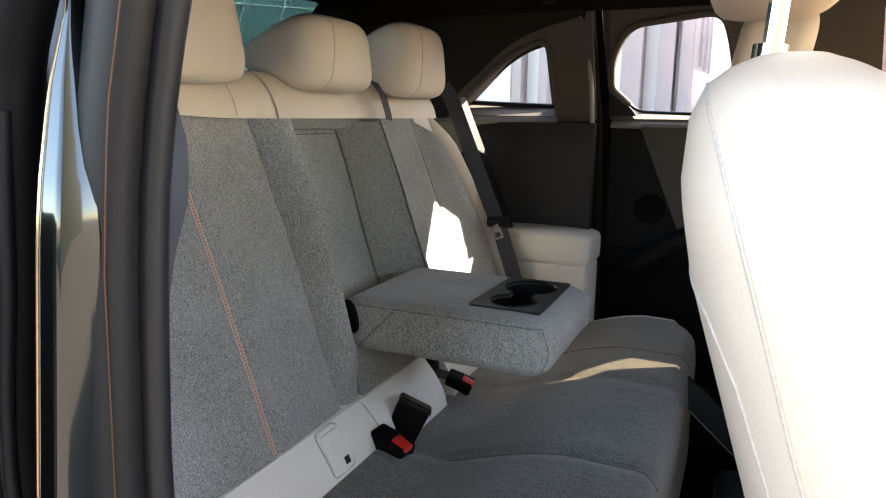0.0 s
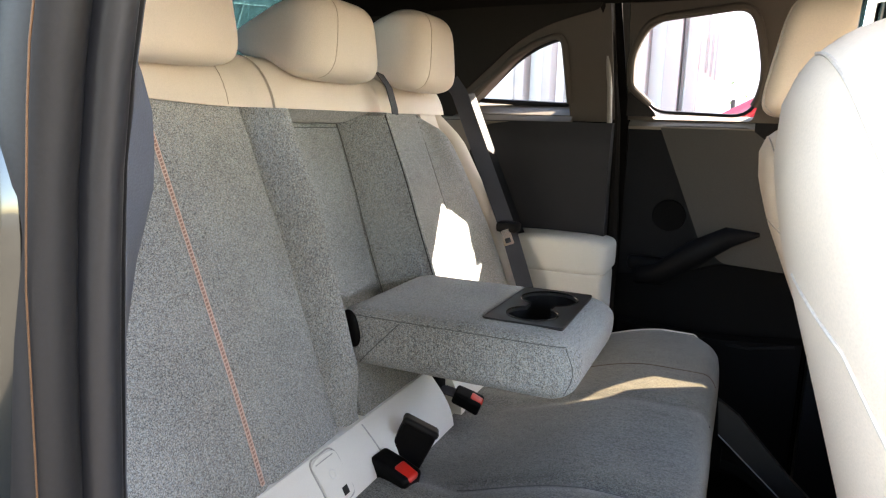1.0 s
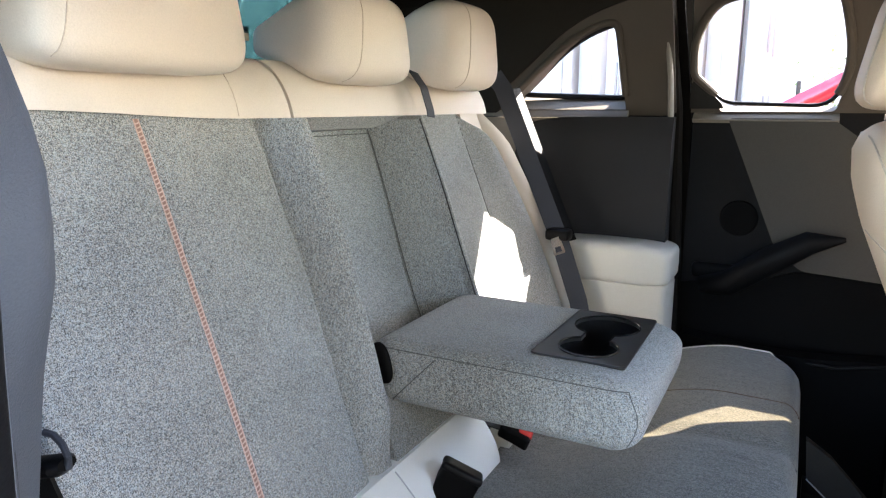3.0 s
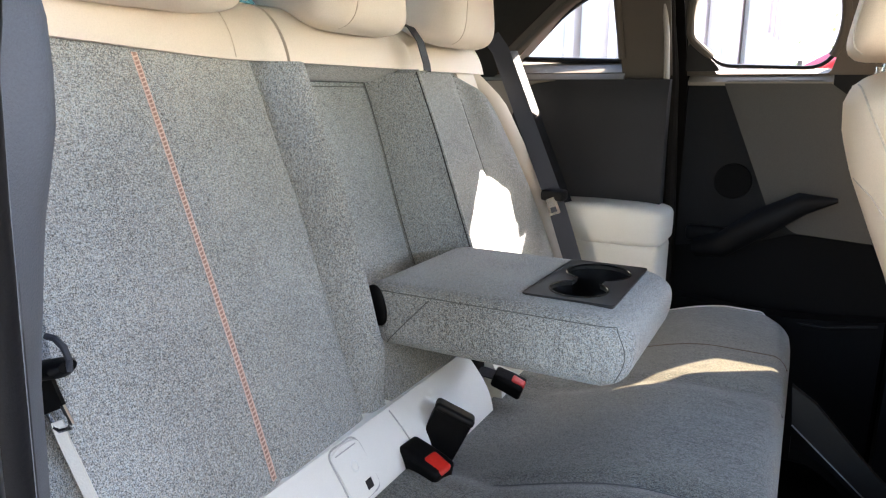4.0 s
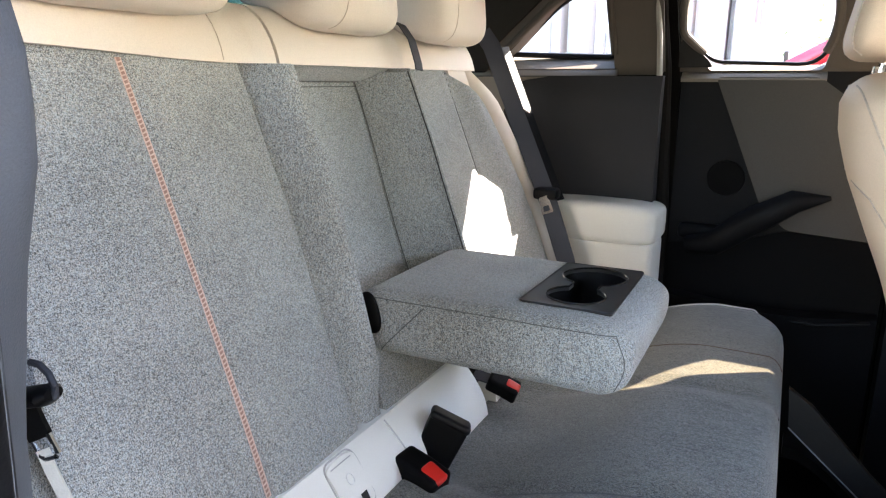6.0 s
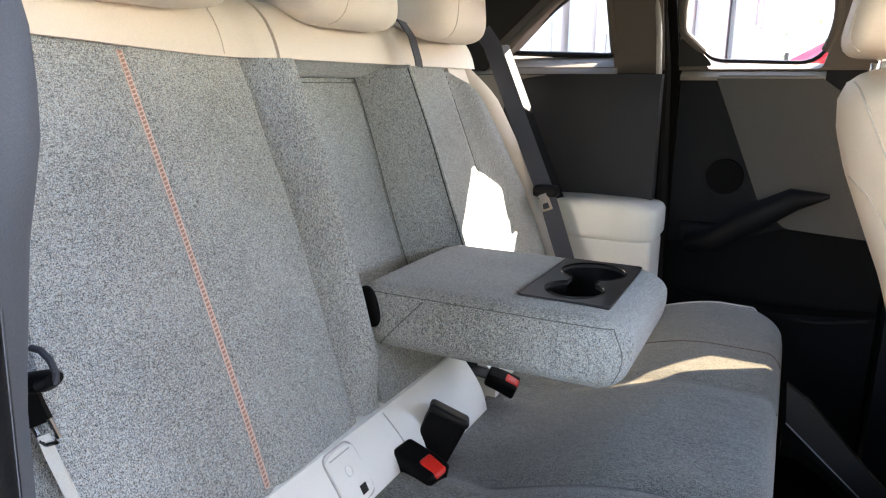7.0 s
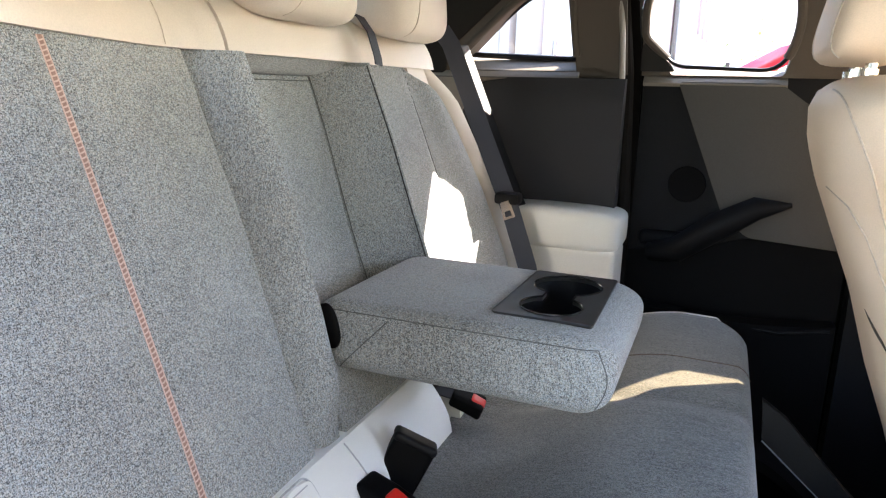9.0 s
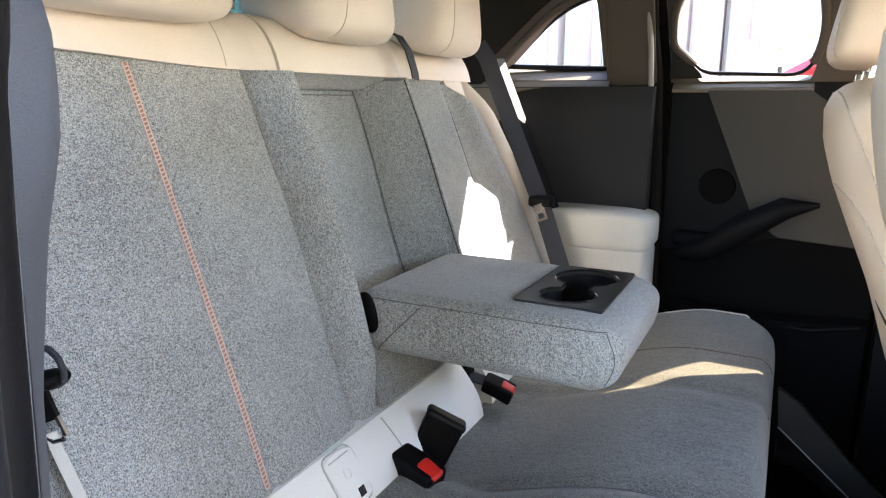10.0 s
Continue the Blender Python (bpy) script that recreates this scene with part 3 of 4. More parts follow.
paint_l = lambda z: float(np.interp(z, (0.30, 0.886, 1.031, 1.07, 1.113, 1.15, 1.42), (-0.385, -0.361, -0.339, -0.331, -0.319, -0.302, -0.235)))
paint_r = lambda z: float(np.interp(z, (0.30, 0.886, 1.035, 1.10, 1.15, 1.42), (-0.357, -0.334, -0.313, -0.303, -0.2965, -0.262)))
copper_x = lambda z: float(np.interp(z, (0.30, 0.90, 1.02, 1.10, 1.148, 1.42), (-0.350, -0.3185, -0.3120, -0.3005, -0.2865, -0.225)))


def tumble(z):
    """The body leans inwards towards the roof."""
    d = 0.24 * max(0.0, z - 1.045)
    return (-1.28 * d, d)


def paint_section(z):
    """A broad face that rolls away towards the rubber channel."""
    l, w = paint_l(z), paint_r(z) - paint_l(z)
    front = [(l + w * q, 0.152 + 0.05 * w * q + 0.016 * max(0.0, (q - 0.5) / 0.5) ** 2 + 0.004 * max(0.0, 1 - q / 0.12) ** 2) for q in steps(0, 1, 24)]
    return front + [(l + w - 0.030, 0.192), (l - 0.02, 0.192)]


part("painted_pillar", jamb(paint_section, steps(0.3, 1.42, 70), tumble), PAINT, side, "glossy dark green-grey painted jamb", 60)
part("gold_edge", jamb(lambda z: circ(paint_l(z) - 0.0010, 0.1540, 0.0013, 0.0013, 10), steps(0.3, 1.42, 70), tumble), GOLD, side, "thin gold-coloured edge")
part("copper_edge", jamb(lambda z: circ(copper_x(z), 0.1690, 0.00045, 0.00045, 8), steps(0.3, 1.42, 50), lambda z: (0, 0)), COPPER, side, "thin copper-coloured edge line")
part("rubber_channel", jamb(circ(-0.322, 0.180, 0.018, 0.014, 16), ZS, jl), GREYRUBBER, side, "dark grey rubber channel")
part("seal", jamb(circ(-0.312, 0.199, 0.0125, 0.0095, 14), ZS, jl), SEAL, side, "grey bulb seal")
part("inner_seal", jamb(lambda z: circ(jamb_edge(z) - 0.0125, 0.2225, 0.0125, 0.013, 14), ZS, lambda z: (0, 0)), RUBBER, side)
part("jamb_trim", jamb(lambda z: [(-0.36, 0.215), (jamb_edge(z) - 0.008, 0.224), (jamb_edge(z) - 0.003, 0.231), (min(jamb_edge(z) - 0.004, trim_edge(z) * 0.8 + jamb_edge(z) * 0.2), 0.244), (trim_edge(z), 0.250), (trim_edge(z) - 0.005, 0.255), (-0.47, 0.255), (-0.47, 0.21)], steps(0.3, 1.42, 60), lambda z: (0, 0)), GREYTRIM, side, "grey plastic trim edge")

# ---- rear seat ----
bench = thing("rear_seat", "three-seat rear bench in heathered grey cloth with cream leather shoulders", "seat")


def edge_near(z):
    return float(np.interp(z, (0.66, 0.80, 0.88, 0.95, 1.02, 1.10), (0.355, 0.352, 0.36, 0.38, 0.405, 0.425)))


def groove(z):
    return 0.695 + 0.013 * smooth01((z - 0.70) / 0.25)


CREST = 0.745       # inner end of the raised bolster


def near_front(y, z):
    e = edge_near(z)
    x = panel_x(z)
    b = (0.030 + 0.016 * smooth01((z - 0.72) / 0.3)) * (0.08 + 0.92 * smooth01((z - 0.686) / 0.09))
    g = groove(z)
    c = CREST - 0.010 * smooth01((0.95 - z) / 0.2)
    x += b * math.sin(math.pi / 2 * min(1.0, max(0.0, (y - g) / (c - 0.008 - g)))) ** 0.9 - 0.010 * math.exp(-((y - g + 0.0015) / 0.005) ** 2)
    x -= 0.016 * smooth01((y - c + 0.009) / 0.012) ** 1.5
    x += 0.009 * math.exp(-((y - e) / 0.035) ** 2) - 0.035 * (1 - smooth01((y - e) / 0.018))
    x -= 0.0035 * math.exp(-((y - 0.544) / 0.006) ** 2)
    x += 0.006 * math.sin(math.pi * min(1, max(0, (y - e) / (0.69 - e))))
    return x


def far_edge(z):
    return edge_near(z) + 0.044


def far_front(y, z):
    """The far backrest, given as its mirror: its outer half swells forwards."""
    return near_front(y, z) + 0.024 * smooth01((0.540 - y) / (0.500 - far_edge(z)))


ZF = steps(0.690, 1.0965, 40)


def unit(mirror):
    my = (lambda y: 2 * YC - y - 0.012) if mirror else (lambda y: y)
    us = sorted(set(steps(0, 1, 90) + [0.004, 0.015, 0.028]))
    if mirror:                                        # the inner wall slopes back to the recess
        us += [1.03, 1.06, 1.09, 1.12, 1.2]
    def f(u, z):
        e = far_edge(z) + 0.06 * smooth01((z - 1.0) / 0.098) ** 2.2 if mirror else edge_near(z)
        y = e + (CREST - e) * min(u, 1)
        z += (-0.004 * smooth01((y - 0.690) / 0.02) - 0.006 * smooth01((y - CREST + 0.012) / 0.012) ** 2) * smooth01((z - 1.0) / 0.09)
        if not mirror:
            z += 0.011 * (1 - smooth01((y - 0.40) / 0.28)) * smooth01((z - 0.98) / 0.11)
        x = far_front(y, z) if mirror else near_front(y, z)
        if mirror:                                    # roll the outer edge back
            x -= 0.03 * (1 - smooth01((y - e) / 0.018))
        if u > 1:
            k = (u - 1) / 0.12
            deep = 0.790 - 0.026 * smooth01((z - 0.80) / 0.27)
            y += (deep - CREST) * k
            x += (panel_x(z) - 0.042 - x) * k
        return (x, my(y), z)
    return sheet(f, us, ZF, lambda u, z: (-0.10, 0, 0))


back_n = part("backrest", unit(False), FABRIC, bench, "heathered grey cloth backrest with raised inner bolster")
back_f = part("backrest", unit(True), FABRIC, bench, "heathered grey cloth backrest with raised inner bolster")
part("pocket_back", sheet(lambda u, v: (panel_x(0.66 + 0.412 * v) - 0.042 - 0.004 * math.sin(math.pi * u), 0.735 + 0.275 * u, 0.66 + 0.412 * v), steps(0, 1, 14), steps(0, 1, 20), (-0.06, 0, 0)), FABRIC, bench, "grey cloth recess behind the armrest")


def stitches(parent, path, material, pitch=0.0042, size=0.0046, name="stitching"):
    """A run of short slanted thread stitches along path(t)."""
    bm = bmesh.new()
    L = sum((Vector(path(i / 60)) - Vector(path((i + 1) / 60))).length for i in range(60))
    n = int(L / pitch)
    for i in range(n):
        p = Vector(path(i / n))
        join(bm, tube([p + Vector((0.0008, -size / 2, -0.0008)), p + Vector((0.0014, 0, 0)), p + Vector((0.0008, size / 2, 0.0008))], 0.0007, 5))
    return part(name, bm, material, parent, "orange stitching" if material is ORANGE else "")


sy = lambda t: 0.544 - 0.012 * (1 - t) ** 2
part("stitch_band", ribbon([(near_front(sy(t), 0.70 + 0.394 * t) + 0.0006, sy(t), 0.70 + 0.394 * t) for t in steps(0, 1, 40)], (0, 1, 0), 0.0054, 0.0010), ORANGE, back_n, "brick pink stitched band")
stitches(back_n, lambda t: (near_front(sy(t), 0.70 + 0.394 * t) + 0.0004, sy(t), 0.70 + 0.394 * t), THREAD)
for off in (-0.0027, 0.0027):
    part("stitch_cord", tube([(near_front(sy(t), 0.70 + 0.394 * t) + 0.0012, sy(t) + off, 0.70 + 0.394 * t) for t in steps(0, 1, 40)], 0.0006, 6), THREAD, back_n, "pale pink edge cord")
fy = lambda y: 2 * YC - y - 0.012
part("seam", tube([(near_front(0.544, z) + 0.0002, fy(0.544), z) for z in steps(0.70, 1.094, 30)], 0.0010, 6), CREASE, back_f)
bolster_end = lambda z: CREST - 0.010 * smooth01((0.95 - z) / 0.2) - 0.002
part("crest_piping", tube([(near_front(bolster_end(z) - 0.003, z) + 0.0006, fy(bolster_end(z)), z) for z in steps(0.70, 1.088, 40)], 0.0010, 6), SEAM, back_f, "dark piping")

part("seam", tube([(panel_x(z) - 0.0405, fy(0.790 - 0.026 * smooth01((z - 0.80) / 0.27)) - 0.001, z) for z in steps(0.70, 1.072, 30)], 0.0008, 6), CREASE, back_f)
part("seam", tube([(near_front(groove(z) - 0.0015, z) + 0.0003, groove(z) - 0.0015, z) for z in steps(0.70, 1.092, 30)], 0.0009, 6), SEAM, back_n)
part("recess_foot", sheet(lambda u, v: (panel_x(0.67 + 0.10 * v) + 0.004, 0.739 + 0.266 * u, 0.67 + 0.10 * v), steps(0, 1, 12), steps(0, 1, 6), (-0.07, 0, 0)), FABRIC, bench, "grey cloth foot of the recess")
part("pocket_edge", sheet(lambda u, v: (-0.712 + 0.066 * v, 0.737 + 0.262 * u, 1.073 + 0.022 * v - 0.007 * math.sin(math.pi * v)), steps(0, 1, 14), steps(0, 1, 8), (-0.02, 0, 0.012)), FABRIC, bench, "grey cloth edge over the armrest recess")
part("seam", tube([(panel_x(1.066) - 0.041, 0.74 + 0.25 * t, 1.066) for t in steps(0, 1, 16)], 0.0007, 6), CREASE, bench)

# cream shoulder along the top, in three stretches with seams between
def rise(y):
    """The cloth and the shoulder climb a little towards the doorway."""
    return 0.011 * (1 - smooth01((y - 0.40) / 0.28))


def shoulder(y0, y1, front, lift=lambda y: 0.0):
    def f(u, v):
        y = y0 + (y1 - y0) * u
        x0 = front(y)
        a = v * math.pi * 0.62
        return (x0 - 0.012 * v * 2 - 0.045 * (1 - math.cos(a)), y, 1.0925 + lift(y) * (1 - v) + 0.0685 * math.sin(min(a, math.pi / 2)) - 0.01 * max(0, a - math.pi / 2))
    return sheet(f, steps(0, 1, 30), steps(0, 1, 14), (-0.06, 0, 0.0))


def front_n(y):
    e = edge_near(1.094)
    return panel_x(1.094) + 0.013 + 0.010 * smooth01((y - 0.694) / 0.02) - 0.010 * (1 - smooth01((y - e) / 0.03))


part("shoulder", shoulder(edge_near(1.094), 0.738, front_n, rise), CREAM, bench, "cream leather shoulder")
part("shoulder", shoulder(0.741, 1.008, lambda y: panel_x(1.094) + 0.025), CREAM, bench, "cream leather shoulder")
part("shoulder", shoulder(1.011, fy(far_edge(1.094)) + 0.04, lambda y: front_n(max(fy(y), edge_near(1.094) + 0.02))), CREAM, bench, "cream leather shoulder")
part("shoulder_corner", sheet(lambda u, v: (panel_x(1.02 + 0.078 * v) + 0.006, fy(far_edge(1.06)) - 0.075 + 0.10 * u, 1.02 + 0.078 * v), steps(0, 1, 8), steps(0, 1, 6), (-0.03, 0, 0)), CREAM, bench, "cream leather corner")
part("seam", tube([(front_n(0.66) - 0.024 * v - 0.045 * (1 - math.cos(v * 1.95)) + 0.001, 0.665 + 0.004 * v, 1.095 + 0.0665 * math.sin(min(v * 1.95, 1.57))) for v in steps(0, 1, 10)], 0.0005, 6), SEAM_CREAM, bench)
part("side_strip", tube([(far_front(far_edge(z) + 0.02, z) - 0.014 - 0.034 * smooth01((z - 1.02) / 0.09), fy(far_edge(z)) + 0.020 - 0.012 * smooth01((z - 1.02) / 0.09), z) for z in steps(0.66, 1.125, 28)], 0.022, 10, 0.9), CREAM, bench, "cream leather side strip")
part("side_strip", tube([(near_front(edge_near(z) + 0.02, z) - 0.045, edge_near(z) - 0.016, z) for z in steps(0.66, 1.10, 24)], 0.02, 10, 0.9), GREYTRIM, bench, "grey side strip")

# pale lower apron between backrest and cushion
def apron_at(y, v, end):
    """The apron's front; end: its y where it turns round to the rear."""
    x = -0.499 + 0.042 * v + 0.014 * math.sin(math.pi * v)
    return x - 0.02 * smooth01((y - end + 0.006) / 0.006) ** 2


def apron_end(v):
    return 0.940 + 0.016 * v


apb = sheet(lambda u, v: (apron_at(0.30 + (apron_end(v) - 0.30) * u, v, apron_end(v)), 0.30 + (apron_end(v) - 0.30) * u, 0.693 - 0.11 * v), steps(0, 1, 60), steps(0, 1, 14), (-0.05, 0, 0))
line_a = draped(apb, [(-0.3, 0.722 + 0.022 * t, 0.69 - 0.105 * t) for t in steps(0, 1, 14)], (-1, 0, 0), 0.0009)
def flap(u, v):
    """A thin rounded plate proud of the apron."""
    w = 0.024 * math.sqrt(max(0.0, 1 - max(0, 0.10 - v, v - 0.90) ** 2 / 0.0101))
    y, q = 0.627 + w * (2 * u - 1), 0.02 + 0.47 * v
    return (apron_at(y, q, 9.0) + 0.0030, y, 0.693 - 0.11 * q)


on_flap = lambda y, z, lift=0.0034: (apron_at(y, (0.693 - z) / 0.11, 9.0) + lift, y, z)
apron = part("lower_apron", apb, PALE_PLASTIC, bench, "pale grey lower apron")
part("apron_seam", line_a, SEAM_PALE, apron)
part("anchor_flap", sheet(flap, steps(0, 1, 14), [0, 0.01, 0.03, 0.06, 0.1, 0.3, 0.5, 0.7, 0.9, 0.94, 0.97, 0.99, 1], (-0.006, 0, 0)), PALE_PLASTIC, apron, "pale child seat anchor flap")
part("flap_edge", tube([on_flap(y, z, 0.0010) for y, z in round_poly([(0.602, 0.692, 0.012), (0.652, 0.692, 0.012), (0.652, 0.638, 0.008), (0.602, 0.638, 0.008)], 6)], 0.0011, 6, closed=True), SEAM_PALE, apron)
part("flap_slit", tube([on_flap(0.610 + 0.034 * t, 0.6865) for t in steps(0, 1, 6)], 0.0007, 6), SEAM_PALE, apron)
part("flap_hole", ribbon([on_flap(0.636, 0.654 - 0.009 * t, 0.0030) for t in steps(0, 1, 3)], (0, 1, 0), 0.010, 0.0012), CHARCOAL, apron, "small dark square hole")
part("flap_mark", tube([on_flap(0.628 + 0.005 * math.cos(t), 0.671 + 0.005 * math.sin(t)) for t in steps(0, 6.28, 14)], 0.0007, 6), WHITE, apron, "small white seat symbol")
part("lower_apron", sheet(lambda u, v: (-0.503 + 0.042 * v + 0.014 * math.sin(math.pi * v), 0.984 + 0.42 * u, 0.692 - 0.11 * v), steps(0, 1, 24), steps(0, 1, 10), (-0.05, 0, 0)), PALE_PLASTIC, bench, "pale grey lower apron")
part("dark_gap", rbox((-0.56, 0.93, 0.56), (-0.492, 0.988, 0.72), 0.004), BLACK, bench)

# cushion
def cushion(u, v):
    y = 0.30 + 1.135 * u
    s = v
    x = -0.475 + 0.395 * min(1, s * 1.18) - 0.0 * u
    if s < 0.85:
        q = s / 0.85
        x = -0.475 + 0.370 * q
        z = 0.600 + 0.074 * smooth01(q * 1.25) - 0.006 * q
    else:
        a = (s - 0.85) / 0.15 * math.pi * 0.6
        x = -0.105 + 0.027 * math.sin(a)
        z = 0.668 - 0.045 * (1 - math.cos(a)) - 0.06 * max(0, (s - 0.93) / 0.07)
    for c in (0.74, 1.03):
        z -= 0.006 * math.exp(-((y - c) / 0.012) ** 2)
    z += 0.004 * math.sin(math.pi * u) + 0.030 * (1 - smooth01((y - 0.715) / 0.05)) * (1 - smooth01((s - 0.04) / 0.25)) * smooth01((s + 0.02) / 0.05)
    z += 0.012 * smooth01((y - 0.99) / 0.05) * (1 - smooth01((s - 0.04) / 0.25))
    e = min(y - 0.30, 1.435 - y)
    z -= 0.010 * (1 - smooth01(e / 0.016))
    r = max(0, 1 - e / 0.10)
    if s > 0.6:
        x -= 0.075 * r * r * (s - 0.6) / 0.4
    return (x, y, z)


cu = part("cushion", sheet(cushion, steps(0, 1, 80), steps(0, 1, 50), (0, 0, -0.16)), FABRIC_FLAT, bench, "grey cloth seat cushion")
part("cushion_base", rbox((-0.50, 0.34, 0.33), (-0.13, 1.40, 0.52), 0.02), BLACK, bench)
part("piping", tube([Vector(cushion(0.984, v)) + Vector((0, 0.002, 0.002)) for v in steps(0.2, 0.94, 34)], 0.0014, 6), PIPING, cu, "pale piping")
for c in (0.74, 1.03, 1.19):
    u = (c - 0.30) / 1.135
    part("seam", tube([Vector(cushion(u, v)) + Vector((0, 0, 0.0004)) for v in steps(0.25, 0.93, 30)], 0.0009, 6), CREASE if c < 1.1 else RUST, cu)

# folded-down centre armrest with cup holders
def arm_bend(p):
    f = smooth01((p.x + 0.30) / 0.09)
    return Vector((p.x - 0.013 * smooth01((0.80 - p.z) / 0.06) * f, p.y + 0.012 * smooth01((p.y - 0.90) / 0.1) * -f, p.z - 0.004 * f * (p.z > 0.80)))


ab = block((-0.560, 0.7565, 0.753), (-0.2255, 1.006, 0.8335), (0.036, 0.020, 0.022), (90, 64, 22), arm_bend)
bmesh.ops.delete(ab, geom=[f for f in ab.faces if f.normal.z > 0.5 and -0.356 < f.calc_center_median().x < -0.264 and 0.806 < f.calc_center_median().y < 0.976 and f.calc_center_median().z > 0.80], context="FACES")
seams = [draped(ab, [(x, 0.60, 0.824) for x in steps(-0.545, -0.244, 60)], (0, 1, 0), 0.0006, 0.0002),
         draped(ab, [(-0.525 + 0.062 * t, 0.60, 0.757 + 0.064 * t) for t in steps(0, 1, 20)], (0, 1, 0), 0.0007, 0.0002),
         draped(ab, [(-0.244 + 0.010 * math.sin(math.pi * t), 0.60, 0.823 - 0.06 * t) for t in steps(0, 1, 20)], (0, 1, 0), 0.0006, 0.0002)]
arm = part("armrest", ab, FABRIC, bench, "grey cloth fold-down armrest")
for sm in seams:
    part("seam", sm, CREASE, arm)


def wells(r1, y1, r2, y2, neck, x0, n=26):
    """Outline of two round cup wells joined by a neck."""
    a1, a2 = math.asin(neck / r1), math.asin(neck / r2)
    out = [(x0 + r1 * math.sin(t), y1 + r1 * math.cos(t)) for t in steps(a1, 2 * math.pi - a1, n)]
    out += [(x0 - r2 * math.sin(t), y2 - r2 * math.cos(t)) for t in steps(a2, 2 * math.pi - a2, n)]
    return out


OPEN = wells(0.034, 0.845, 0.040, 0.930, 0.017, -0.310)
flat_up = Matrix(((1, 0, 0, 0), (0, 0, 1, 0), (0, 1, 0, 0.8280), (0, 0, 0, 1)))
tray = plate(round_poly([(-0.363, 0.799, 0.006), (-0.258, 0.799, 0.006), (-0.260, 0.982, 0.006), (-0.361, 0.982, 0.006)]), [OPEN], 0, 0.0075)
tray.transform(flat_up)
tr_ob = part("cup_tray", tray, TRAY, arm, "gloss black cup holder tray")
part("tray_rim", tube([(x, y, 0.8350) for x, y in round_poly([(-0.363, 0.799, 0.006), (-0.258, 0.799, 0.006), (-0.260, 0.982, 0.006), (-0.361, 0.982, 0.006)])], 0.0013, 6, closed=True), TRAY, tr_ob)
part("cup_rim", tube([(x, y, 0.8358) for x, y in OPEN], 0.0012, 6, closed=True), GLOSS, tr_ob, "raised gloss black rim")
wl = bmesh.new()
lo_ring = [wl.verts.new((-0.310 + (x + 0.310) * 0.86, y + (0.891 - y) * 0.04, 0.775)) for x, y in OPEN]
hi_ring = [wl.verts.new((x, y, 0.8305)) for x, y in OPEN]
for k in range(len(OPEN)):
    q = (k + 1) % len(OPEN)
    wl.faces.new((lo_ring[k], lo_ring[q], hi_ring[q], hi_ring[k]))
wl.faces.new(lo_ring)
part("cup_well", wl, GLOSS, tr_ob, "deep gloss black double cup well")
for yy, xx in ((0.887, -0.333), (0.887, -0.287)):
    part("cup_finger", rbox((xx - 0.006, yy - 0.007, 0.80), (xx + 0.006, yy + 0.007, 0.832), 0.002), BLACK, tr_ob)

part("hinge_cap", pillow((0.026, 0.010, 0.052), 0.8, 0.8, 20, 12, None, pose(-0.5335, 0.7545, 0.806, 0, -14)), BLACK, arm, "black armrest hinge cap")

# head restraints
def headrest(w, h, d, saddle):
    e1, e2 = (0.46, 0.42) if saddle else (0.36, 0.34)
    def bend(x, y, z):
        yy = y * (1 - 0.08 * (z + 1) / 2 - (0.06 if saddle or y < 0 else 0.20) * (z + 1) ** 2 / 4)
        k = smooth01((0.55 - x) / 1.5) if saddle else 0.3 * smooth01((0.2 - x) / 1.2)
        zz = z * (1 - 0.58 * k) - 0.06 * k
        return (x + 0.10 * (1 - y * y) * (x > 0) - 0.10 * (z + 1) / 2, yy * (1 - 0.14 * k), zz)
    return pillow((d, w, h), e1, e2, 48, 34, bend)


def head(y, x, z, w, h, d, saddle, seam_at):
    hb = headrest(w, h, d, saddle)
    hb.transform(pose(x, y, z))
    lines = [draped(hb, [(x + 0.3, y + lo + (hi - lo) * math.sin(t * 1.57), z - h * 0.5 + h * 1.0 * t) for t in steps(0.03, 0.99, 34)], (-1, 0, 0), 0.0006) for lo, hi in seam_at]
    hr = part("headrest", hb, CREAM, bench, "cream leather head restraint")
    for ln in lines:
        part("seam", ln, SEAM_CREAM, hr)
    for s in (-1, 1):
        part("post", tube([(x - 0.03, y + s * 0.05, z - h / 2 - 0.03), (x - 0.03, y + s * 0.05, z)], 0.006, 8), CHROME, hr)
    return hr


head(0.543, -0.668, 1.207, 0.228, 0.146, 0.125, False, ((-0.098, -0.080),))
head(YC, -0.682, 1.191, 0.202, 0.119, 0.160, True, ((-0.060, -0.042),))
head(1.168, -0.680, 1.202, 0.218, 0.144, 0.158, True, ((-0.056, -0.038),))

# grab handle in the roof
gh = thing("grab_handle", "folded dark brown grab handle on the headliner", "handle")
roof_z = lambda y: 1.395 - 0.075 * abs((y - YC) / 0.56) ** 3.5
HG = round_poly([(-0.431, 1.362, 0.012), (-0.39, 1.305, 0.02), (-0.26, 1.290, 0.02), (-0.235, 1.362, 0.012)])
part("grip", tube([(x, y, roof_z(y) - 0.010) for x, y in HG], 0.0065, 8, 1.6), HANDLE, gh)
for x in (-0.425, -0.245):
    part("mount", rbox((x - 0.014, 1.352, 1.330), (x + 0.014, 1.385, 1.352), 0.006, 2), HANDLE, gh)
part("back_plate", sheet(lambda u, v: (-0.415 + 0.165 * u, 1.315 + 0.05 * v, roof_z(1.315 + 0.05 * v) - 0.005), steps(0, 1, 4), steps(0, 1, 5), (0, 0, 0.008)), LINER, gh)

